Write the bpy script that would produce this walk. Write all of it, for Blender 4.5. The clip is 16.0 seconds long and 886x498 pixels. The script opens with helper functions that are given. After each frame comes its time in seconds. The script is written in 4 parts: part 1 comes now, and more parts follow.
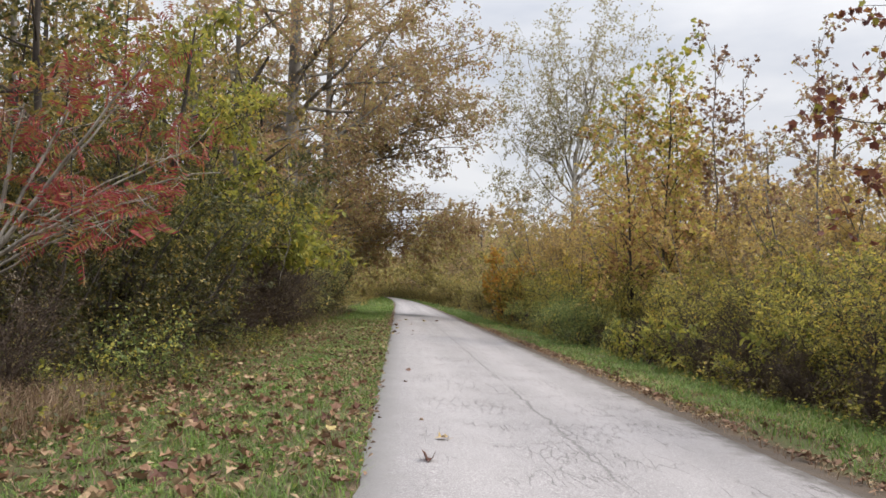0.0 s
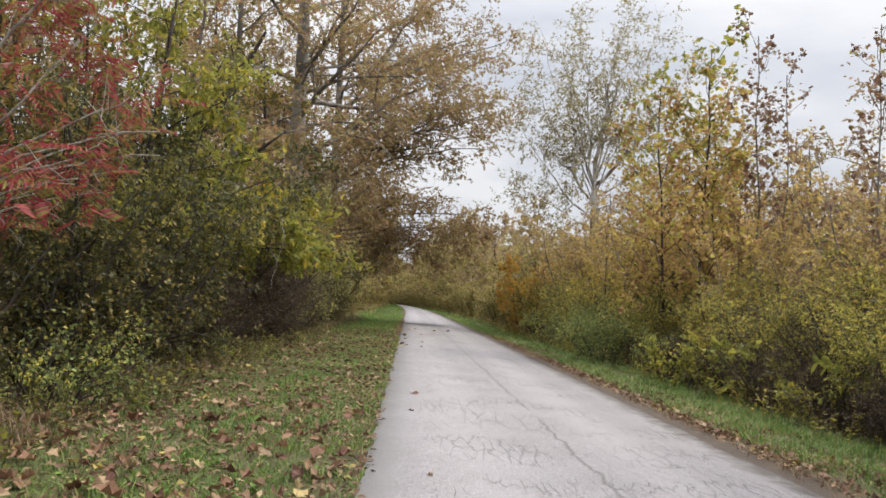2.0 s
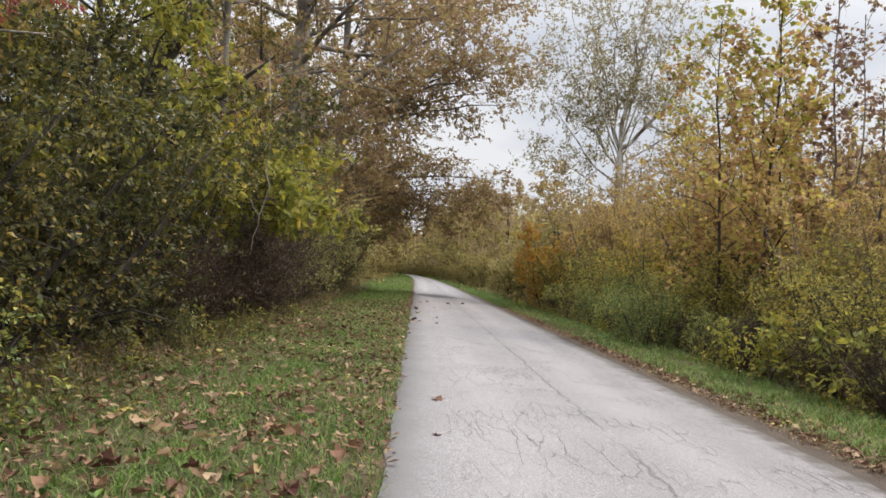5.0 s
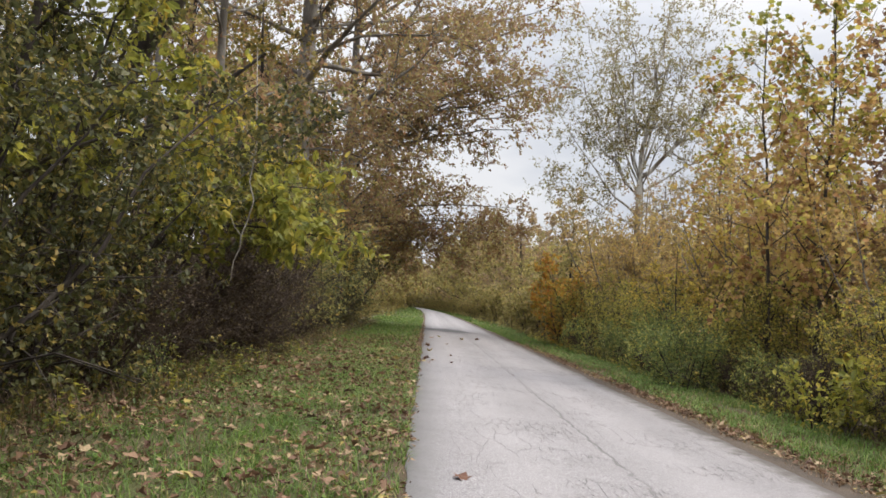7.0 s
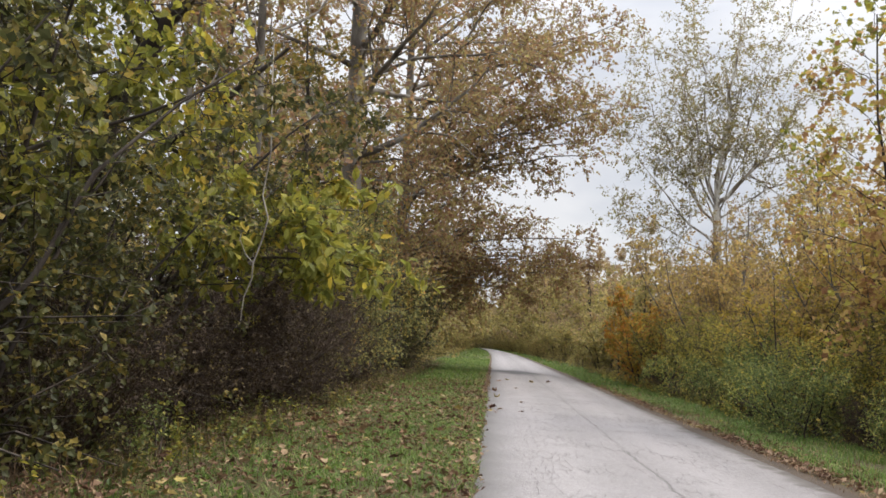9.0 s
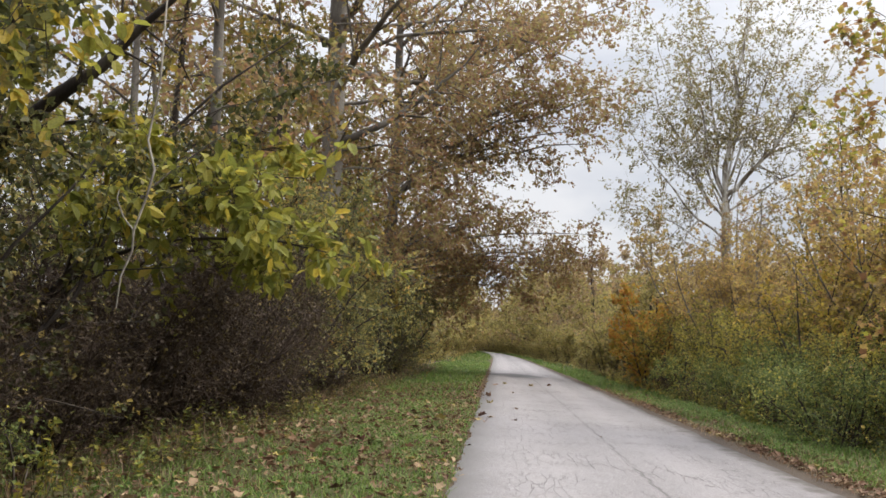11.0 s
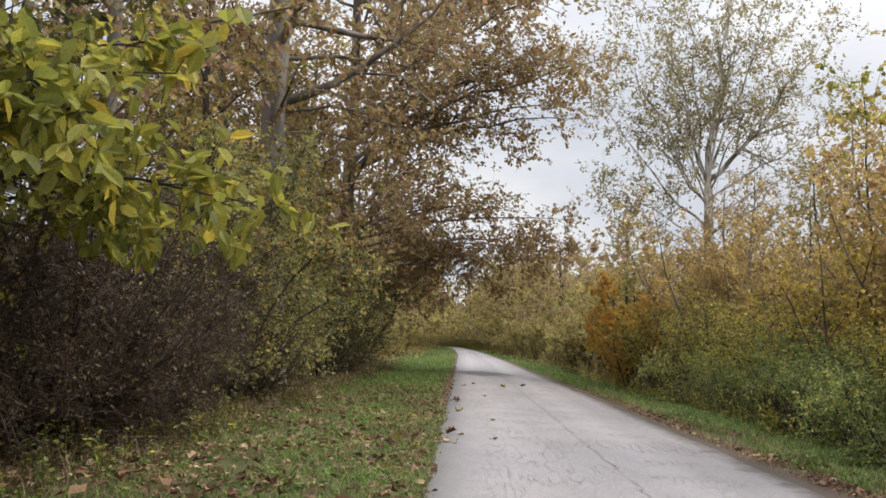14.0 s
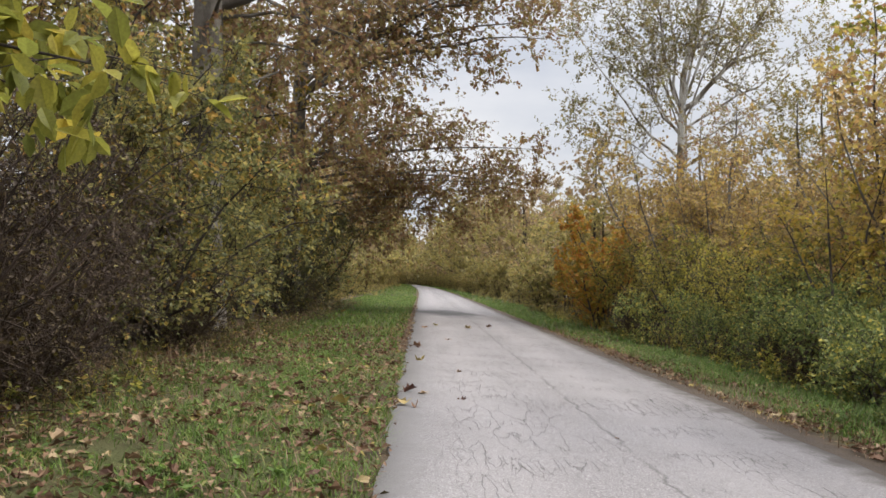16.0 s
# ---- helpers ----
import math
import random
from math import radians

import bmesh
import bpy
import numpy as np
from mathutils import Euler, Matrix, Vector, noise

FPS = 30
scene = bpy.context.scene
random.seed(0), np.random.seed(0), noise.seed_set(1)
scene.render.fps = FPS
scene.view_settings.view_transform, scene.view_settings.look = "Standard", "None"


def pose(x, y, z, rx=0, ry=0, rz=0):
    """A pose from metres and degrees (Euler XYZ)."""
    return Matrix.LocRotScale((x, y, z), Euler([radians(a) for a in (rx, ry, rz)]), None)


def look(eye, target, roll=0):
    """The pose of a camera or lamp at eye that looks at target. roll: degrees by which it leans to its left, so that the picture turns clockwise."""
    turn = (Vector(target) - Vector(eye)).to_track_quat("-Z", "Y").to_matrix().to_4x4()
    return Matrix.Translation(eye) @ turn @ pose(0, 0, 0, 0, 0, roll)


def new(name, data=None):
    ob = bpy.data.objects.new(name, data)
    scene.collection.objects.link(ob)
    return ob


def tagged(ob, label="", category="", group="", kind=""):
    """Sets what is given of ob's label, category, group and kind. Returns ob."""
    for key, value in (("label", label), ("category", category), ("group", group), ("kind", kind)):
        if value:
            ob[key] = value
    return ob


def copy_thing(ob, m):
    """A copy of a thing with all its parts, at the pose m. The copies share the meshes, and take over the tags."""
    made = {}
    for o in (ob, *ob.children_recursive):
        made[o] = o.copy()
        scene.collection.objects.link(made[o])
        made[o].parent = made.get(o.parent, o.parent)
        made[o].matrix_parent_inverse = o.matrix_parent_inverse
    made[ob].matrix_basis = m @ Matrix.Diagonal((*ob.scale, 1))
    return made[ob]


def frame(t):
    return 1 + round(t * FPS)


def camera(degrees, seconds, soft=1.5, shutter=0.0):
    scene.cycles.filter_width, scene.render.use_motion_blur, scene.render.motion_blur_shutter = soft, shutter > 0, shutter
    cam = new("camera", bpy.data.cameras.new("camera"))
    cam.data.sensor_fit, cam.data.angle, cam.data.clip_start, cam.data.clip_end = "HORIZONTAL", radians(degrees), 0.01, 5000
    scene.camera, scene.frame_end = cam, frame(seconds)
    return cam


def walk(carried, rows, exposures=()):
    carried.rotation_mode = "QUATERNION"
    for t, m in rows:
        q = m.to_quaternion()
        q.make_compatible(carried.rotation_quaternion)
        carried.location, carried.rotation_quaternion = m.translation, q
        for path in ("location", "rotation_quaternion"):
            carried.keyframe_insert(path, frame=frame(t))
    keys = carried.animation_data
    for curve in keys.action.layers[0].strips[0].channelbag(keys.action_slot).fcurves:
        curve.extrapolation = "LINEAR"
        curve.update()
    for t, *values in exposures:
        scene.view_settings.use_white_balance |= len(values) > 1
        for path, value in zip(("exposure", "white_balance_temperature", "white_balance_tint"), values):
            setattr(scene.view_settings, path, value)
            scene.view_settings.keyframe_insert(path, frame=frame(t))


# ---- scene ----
cam = camera(55.2, 16.0, soft=1.6)
PATH = [
    (0, (0.259, -3.737, 1.409), (0.362, -1.743, 1.515), 1.1),
    (0.5, (0.304, -3.08, 1.354), (0.403, -1.085, 1.465), 1.0),
    (1, (0.261, -2.423, 1.352), (0.337, -0.428, 1.455), 1.3),
    (1.5, (0.305, -1.813, 1.397), (0.371, 0.183, 1.497), 1.3),
    (2, (0.317, -1.2, 1.42), (0.392, 0.795, 1.545), 2.2),
    (2.5, (0.318, -0.575, 1.425), (0.397, 1.418, 1.573), 2.7),
    (3, (0.308, 0.075, 1.405), (0.419, 2.066, 1.558), 2.0),
    (3.5, (0.197, 0.68, 1.379), (0.3, 2.673, 1.512), 3.1),
    (4, (0.172, 1.338, 1.364), (0.278, 3.333, 1.44), 3.1),
    (4.2, (0.157, 1.605, 1.39), (0.252, 3.602, 1.443), 3.1),
    (6.5, (0.157, 4.453, 1.411), (0.196, 6.451, 1.499), 3.1),
    (7, (0.099, 5.039, 1.389), (0.129, 7.035, 1.52), 3.2),
    (7.5, (0.166, 5.615, 1.376), (0.192, 7.608, 1.538), 3.2),
    (8, (0.103, 6.225, 1.369), (0.057, 8.217, 1.538), 3.0),
    (8.2, (0.053, 6.508, 1.41), (-0.05, 8.497, 1.591), 2.5),
    (10.3, (0.351, 9.127, 1.341), (0.221, 11.109, 1.579), 1.6),
    (10.5, (0.371, 9.359, 1.336), (0.236, 11.34, 1.575), 1.7),
    (11, (0.424, 9.979, 1.305), (0.292, 11.962, 1.534), 1.2),
    (11.5, (0.342, 10.558, 1.308), (0.214, 12.543, 1.516), 1.4),
    (12, (0.318, 11.185, 1.318), (0.19, 13.17, 1.525), 1.4),
    (12.5, (0.315, 11.778, 1.352), (0.188, 13.763, 1.559), 1.2),
    (13, (0.255, 12.431, 1.358), (0.13, 14.415, 1.574), 1.2),
    (13.5, (0.297, 13.11, 1.355), (0.218, 15.097, 1.572), 1.0),
    (14, (0.272, 13.775, 1.321), (0.225, 15.762, 1.54), 1.2),
    (14.5, (0.324, 14.428, 1.3), (0.33, 16.42, 1.483), 1.1),
    (15, (0.259, 14.994, 1.294), (0.277, 16.988, 1.447), 1.2),
    (15.5, (0.279, 15.618, 1.286), (0.312, 17.615, 1.405), 1.2),
    (16, (0.273, 16.18, 1.336), (0.32, 18.178, 1.411), 1.1),
]
walk(cam, [(t, look(eye, target, roll)) for t, eye, target, roll in PATH])

# ---- sky and light: overcast, bright cloud, the sun soft behind it, ahead and to the right ----
SUN_ELEVATION, SUN_TURN = 46.0, 82.0
sky_world = bpy.data.worlds.new("overcast_sky")
scene.world = sky_world
sky_world.use_nodes = True
wn, wl = sky_world.node_tree.nodes, sky_world.node_tree.links
wn.clear()
w_out = wn.new("ShaderNodeOutputWorld")
w_bg = wn.new("ShaderNodeBackground")
w_sky = wn.new("ShaderNodeTexSky")
w_sky.sky_type, w_sky.sun_disc = "NISHITA", False
w_sky.sun_elevation, w_sky.sun_rotation = radians(SUN_ELEVATION), radians(SUN_TURN)
w_bg.inputs["Strength"].default_value = 0.1
w_co = wn.new("ShaderNodeTexCoord")
w_sep = wn.new("ShaderNodeSeparateXYZ")
w_grad = wn.new("ShaderNodeMapRange")          # overcast luminance: the zenith is the brightest
w_grad.inputs["From Min"].default_value, w_grad.inputs["From Max"].default_value = 0.0, 1.0
w_grad.inputs["To Min"].default_value, w_grad.inputs["To Max"].default_value = 8.0, 56.0
w_noise = wn.new("ShaderNodeTexNoise")
w_noise.inputs["Scale"].default_value, w_noise.inputs["Detail"].default_value = 3.2, 6.0
w_map = wn.new("ShaderNodeMapping")
w_map.inputs["Scale"].default_value = (1.0, 1.0, 3.0)
w_ramp = wn.new("ShaderNodeValToRGB")
w_ramp.color_ramp.elements[0].position, w_ramp.color_ramp.elements[0].color = 0.38, (0.80, 0.835, 0.925, 1)
w_ramp.color_ramp.elements[1].position, w_ramp.color_ramp.elements[1].color = 0.62, (1.11, 1.11, 1.14, 1)
w_mul = wn.new("ShaderNodeVectorMath")
w_mul.operation = "SCALE"
w_mix = wn.new("ShaderNodeMix")
w_mix.data_type = "RGBA"
w_mix.inputs["Factor"].default_value = 0.9
wl.new(w_co.outputs["Generated"], w_sep.inputs[0])
w_pow = wn.new("ShaderNodeMath")
w_pow.operation, w_pow.use_clamp = "POWER", True
w_pow.inputs[1].default_value = 3.2
wl.new(w_sep.outputs["Z"], w_pow.inputs[0])
wl.new(w_pow.outputs[0], w_grad.inputs["Value"])
wl.new(w_co.outputs["Generated"], w_map.inputs["Vector"])
wl.new(w_map.outputs["Vector"], w_noise.inputs["Vector"])
wl.new(w_noise.outputs["Fac"], w_ramp.inputs["Fac"])
wl.new(w_ramp.outputs["Color"], w_mul.inputs[0])
wl.new(w_grad.outputs["Result"], w_mul.inputs["Scale"])
wl.new(w_sky.outputs["Color"], w_mix.inputs["A"])
wl.new(w_mul.outputs["Vector"], w_mix.inputs["B"])
wl.new(w_mix.outputs["Result"], w_bg.inputs["Color"])
wl.new(w_bg.outputs["Background"], w_out.inputs["Surface"])
sun_data = bpy.data.lights.new("sun", "SUN")
sun_data.energy, sun_data.angle, sun_data.color = 3.7, radians(25), (1.0, 0.935, 0.84)
sun = new("sun", sun_data)
sun.matrix_world = look((40 * math.sin(radians(SUN_TURN)), 40 * math.cos(radians(SUN_TURN)), 44), (0, 0, 0))


# ---- materials ----
def material(name, rough=0.8, spec=0.3):
    m = bpy.data.materials.new(name)
    m.use_nodes = True
    b = m.node_tree.nodes["Principled BSDF"]
    b.inputs["Roughness"].default_value = rough
    b.inputs["Specular IOR Level"].default_value = spec
    return m, m.node_tree.nodes, m.node_tree.links, b


def ramp(nodes, stops):
    r = nodes.new("ShaderNodeValToRGB")
    els = r.color_ramp.elements
    while len(els) < len(stops):
        els.new(0.5)
    for el, (p, c) in zip(els, stops):
        el.position, el.color = p, (*c, 1)
    return r


def noise_tex(nodes, links, co, scale, detail=3.0):
    n = nodes.new("ShaderNodeTexNoise")
    n.inputs["Scale"].default_value, n.inputs["Detail"].default_value = scale, detail
    links.new(co, n.inputs["Vector"])
    return n.outputs["Fac"]


def mix_col(nodes, links, fac, a, b, blend="MIX"):
    n = nodes.new("ShaderNodeMix")
    n.data_type, n.blend_type = "RGBA", blend
    for key, v in (("Factor", fac), ("A", a), ("B", b)):
        if isinstance(v, (int, float)):
            n.inputs[key].default_value = v
        elif isinstance(v, tuple):
            n.inputs[key].default_value = (*v, 1)
        else:
            links.new(v, n.inputs[key])
    return n.outputs["Result"]


def map_val(nodes, links, v, a, b, c=0.0, d=1.0):
    n = nodes.new("ShaderNodeMapRange")
    for key, x in (("From Min", a), ("From Max", b), ("To Min", c), ("To Max", d)):
        n.inputs[key].default_value = x
    links.new(v, n.inputs["Value"])
    return n.outputs["Result"]


def maths(nodes, links, op, a, b=None):
    n = nodes.new("ShaderNodeMath")
    n.operation = op
    for k, v in enumerate((a, b)):
        if isinstance(v, (int, float)):
            n.inputs[k].default_value = v
        elif v is not None:
            links.new(v, n.inputs[k])
    return n.outputs[0]


def bump(nodes, links, height, bsdf, strength=0.5, distance=0.01):
    n = nodes.new("ShaderNodeBump")
    n.inputs["Strength"].default_value, n.inputs["Distance"].default_value = strength, distance
    links.new(height, n.inputs["Height"])
    links.new(n.outputs["Normal"], bsdf.inputs["Normal"])


def leaf_material(name, stops, through_light=0.35, rough=0.5, single=False):
    """Leaves: each one its own hue off the ramp, larger patches a little lighter or darker."""
    m, n, l, b = material(name, rough, 0.28)
    geo = n.new("ShaderNodeNewGeometry")
    col = ramp(n, stops)
    patch = noise_tex(n, l, geo.outputs["Position"], 0.55, 2.0)
    shift = maths(n, l, "MULTIPLY_ADD", patch, 0.7)
    n[-1].inputs[2].default_value = -0.35
    own = n.new("ShaderNodeObjectInfo").outputs["Random"] if single else geo.outputs["Random Per Island"]
    pick = maths(n, l, "ADD", own, shift)
    l.new(pick, col.inputs["Fac"])
    fine = noise_tex(n, l, geo.outputs["Position"], 60.0, 2.0)
    out = mix_col(n, l, map_val(n, l, fine, 0.3, 0.7, 0.0, 0.35), col.outputs["Color"], (0.05, 0.035, 0.015))
    l.new(out, b.inputs["Base Color"])
    tr = n.new("ShaderNodeBsdfTranslucent")
    l.new(out, tr.inputs["Color"])
    mx = n.new("ShaderNodeMixShader")
    mx.inputs["Fac"].default_value = through_light
    l.new(b.outputs["BSDF"], mx.inputs[1])
    l.new(tr.outputs["BSDF"], mx.inputs[2])
    l.new(mx.outputs["Shader"], n["Material Output"].inputs["Surface"])
    return m


def bark_material(name, dark, light, patch_scale=3.0, low=0.4, high=0.6):
    m, n, l, b = material(name, 0.9, 0.2)
    geo = n.new("ShaderNodeNewGeometry")
    mp = n.new("ShaderNodeMapping")
    mp.inputs["Scale"].default_value = (1.0, 1.0, 0.35)
    l.new(geo.outputs["Position"], mp.inputs["Vector"])
    a = noise_tex(n, l, mp.outputs["Vector"], patch_scale, 4.0)
    f = noise_tex(n, l, mp.outputs["Vector"], 45.0, 4.0)
    c = mix_col(n, l, map_val(n, l, a, low, high), dark, light)
    c = mix_col(n, l, map_val(n, l, f, 0.35, 0.7, 0.0, 0.5), c, tuple(0.45 * v for v in dark))
    l.new(c, b.inputs["Base Color"])
    bump(n, l, f, b, 0.6, 0.012)
    return m


L_GREEN = leaf_material("leaves_dark_green", [(0.0, (0.046, 0.056, 0.023)), (0.45, (0.089, 0.096, 0.033)), (0.8, (0.162, 0.145, 0.041)), (1.0, (0.345, 0.250, 0.062))], 0.48, 0.42)
L_HONEY = leaf_material("leaves_honeysuckle", [(0.0, (0.139, 0.155, 0.074)), (0.45, (0.263, 0.268, 0.105)), (0.78, (0.416, 0.375, 0.122)), (0.93, (0.607, 0.482, 0.122)), (1.0, (0.607, 0.363, 0.122))], 0.52)
L_OLIVE = leaf_material("leaves_olive", [(0.0, (0.111, 0.106, 0.034)), (0.4, (0.205, 0.178, 0.046)), (0.75, (0.323, 0.251, 0.055)), (1.0, (0.447, 0.278, 0.066))], 0.50)
L_HEDGE = leaf_material("leaves_thicket", [(0.0, (0.110, 0.102, 0.037)), (0.35, (0.220, 0.210, 0.052)), (0.7, (0.404, 0.363, 0.068)), (0.9, (0.563, 0.471, 0.088)), (1.0, (0.489, 0.318, 0.075))], 0.55)
L_SHRUB = leaf_material("leaves_grey_green", [(0.0, (0.100, 0.138, 0.044)), (0.45, (0.198, 0.250, 0.074)), (0.8, (0.344, 0.365, 0.092)), (1.0, (0.614, 0.503, 0.098))], 0.42)
L_BRIGHT = leaf_material("leaves_yellow_green", [(0.0, (0.165, 0.187, 0.040)), (0.5, (0.294, 0.296, 0.055)), (0.88, (0.420, 0.382, 0.065)), (1.0, (0.525, 0.391, 0.060))], 0.55)
L_BROWN = leaf_material("leaves_brown_sycamore", [(0.0, (0.227, 0.129, 0.085)), (0.28, (0.367, 0.228, 0.135)), (0.5, (0.367, 0.287, 0.130)), (0.8, (0.378, 0.346, 0.130)), (1.0, (0.497, 0.277, 0.145))], 0.58)
L_SAPLING = leaf_material("leaves_golden_brown", [(0.0, (0.291, 0.146, 0.074)), (0.25, (0.468, 0.281, 0.129)), (0.5, (0.582, 0.395, 0.156)), (0.78, (0.624, 0.499, 0.138)), (1.0, (0.478, 0.489, 0.083))], 0.58)
L_PALE = leaf_material("leaves_pale_green_brown", [(0.0, (0.231, 0.160, 0.085)), (0.35, (0.294, 0.260, 0.125)), (0.75, (0.357, 0.345, 0.145)), (1.0, (0.462, 0.330, 0.140))], 0.58)
L_GOLD = leaf_material("leaves_gold", [(0.0, (0.230, 0.206, 0.051)), (0.4, (0.459, 0.353, 0.075)), (0.8, (0.598, 0.435, 0.085)), (1.0, (0.551, 0.317, 0.075))], 0.60)
L_ORANGE = leaf_material("leaves_orange", [(0.0, (0.238, 0.216, 0.050)), (0.35, (0.464, 0.335, 0.055)), (0.65, (0.562, 0.324, 0.055)), (0.88, (0.540, 0.238, 0.050)), (1.0, (0.410, 0.162, 0.044))], 0.56)
L_RED = leaf_material("leaves_sumac_red", [(0.0, (0.18, 0.028, 0.034)), (0.4, (0.33, 0.045, 0.055)), (0.6, (0.30, 0.10, 0.05)), (0.78, (0.2, 0.15, 0.04)), (1.0, (0.24, 0.24, 0.04))], 0.45)
L_MAROON = leaf_material("leaves_dark_maroon", [(0.0, (0.093, 0.030, 0.028)), (0.5, (0.187, 0.065, 0.043)), (0.85, (0.289, 0.140, 0.048)), (1.0, (0.289, 0.280, 0.048))], 0.45)
# russet leaves, darker than L_BROWN: the low branch's backlit shade is in the colour
L_RUSSET_SHADED = leaf_material("leaves_russet_shaded", [(0.0, (0.165, 0.089, 0.053)), (0.35, (0.286, 0.168, 0.089)), (0.65, (0.297, 0.226, 0.089)), (0.88, (0.330, 0.294, 0.095)), (1.0, (0.407, 0.200, 0.095))], 0.44)
L_THIN = leaf_material("leaves_dry_brown", [(0.0, (0.13, 0.07, 0.05)), (0.5, (0.25, 0.15, 0.10)), (0.85, (0.36, 0.23, 0.12)), (1.0, (0.36, 0.32, 0.07))], 0.45)
L_BRUSH = leaf_material("leaves_brown_olive", [(0.0, (0.235, 0.169, 0.092)), (0.3, (0.400, 0.284, 0.139)), (0.6, (0.492, 0.371, 0.139)), (0.85, (0.587, 0.458, 0.127)), (1.0, (0.633, 0.393, 0.151))], 0.58)
L_DEAD = leaf_material("leaves_withered", [(0.0, (0.038, 0.024, 0.017)), (0.5, (0.075, 0.050, 0.030)), (0.9, (0.135, 0.098, 0.038)), (1.0, (0.195, 0.158, 0.045))], 0.3)
L_LITTER = leaf_material("leaves_fallen", [(0.0, (0.066, 0.031, 0.020)), (0.35, (0.149, 0.079, 0.046)), (0.7, (0.239, 0.144, 0.087)), (0.92, (0.347, 0.255, 0.150)), (1.0, (0.347, 0.272, 0.079))], 0.1, 0.7)
M_LEAF = leaf_material("single_fallen_leaf", [(0.0, (0.077, 0.027, 0.019)), (0.3, (0.162, 0.077, 0.044)), (0.65, (0.257, 0.148, 0.085)), (0.9, (0.367, 0.260, 0.154)), (1.0, (0.359, 0.278, 0.081))], 0.1, 0.7, True)
L_FAR = leaf_material("leaves_far_wood", [(0.0, (0.204, 0.185, 0.083)), (0.4, (0.349, 0.308, 0.114)), (0.75, (0.491, 0.417, 0.129)), (1.0, (0.477, 0.315, 0.150))], 0.53)
L_FARBROWN = leaf_material("leaves_far_brown", [(0.0, (0.285, 0.208, 0.139)), (0.4, (0.381, 0.283, 0.170)), (0.75, (0.440, 0.347, 0.164)), (1.0, (0.499, 0.311, 0.164))], 0.52)
GRASS = leaf_material("grass_blades", [(0.0, (0.06, 0.10, 0.022)), (0.45, (0.11, 0.20, 0.036)), (0.85, (0.18, 0.28, 0.05)), (1.0, (0.3, 0.27, 0.1))], 0.4)
DRY_GRASS = leaf_material("dry_grass", [(0.0, (0.11, 0.065, 0.04)), (0.5, (0.20, 0.13, 0.08)), (1.0, (0.33, 0.24, 0.15))], 0.25)
B_DARK = bark_material("bark_dark", (0.035, 0.028, 0.024), (0.09, 0.075, 0.062))
B_BRIAR = bark_material("bark_briar", (0.036, 0.025, 0.018), (0.09, 0.064, 0.048))
B_TRUNK = bark_material("bark_old_sycamore", (0.10, 0.088, 0.075), (0.27, 0.25, 0.22), 1.6, 0.4, 0.62)
B_GREY = bark_material("bark_grey", (0.10, 0.085, 0.07), (0.22, 0.20, 0.175))
B_WHITE = bark_material("bark_sycamore", (0.20, 0.17, 0.135), (0.62, 0.60, 0.55), 2.2, 0.42, 0.52)
B_PALE = bark_material("bark_dead_vine", (0.16, 0.14, 0.115), (0.34, 0.31, 0.26), 9.0)


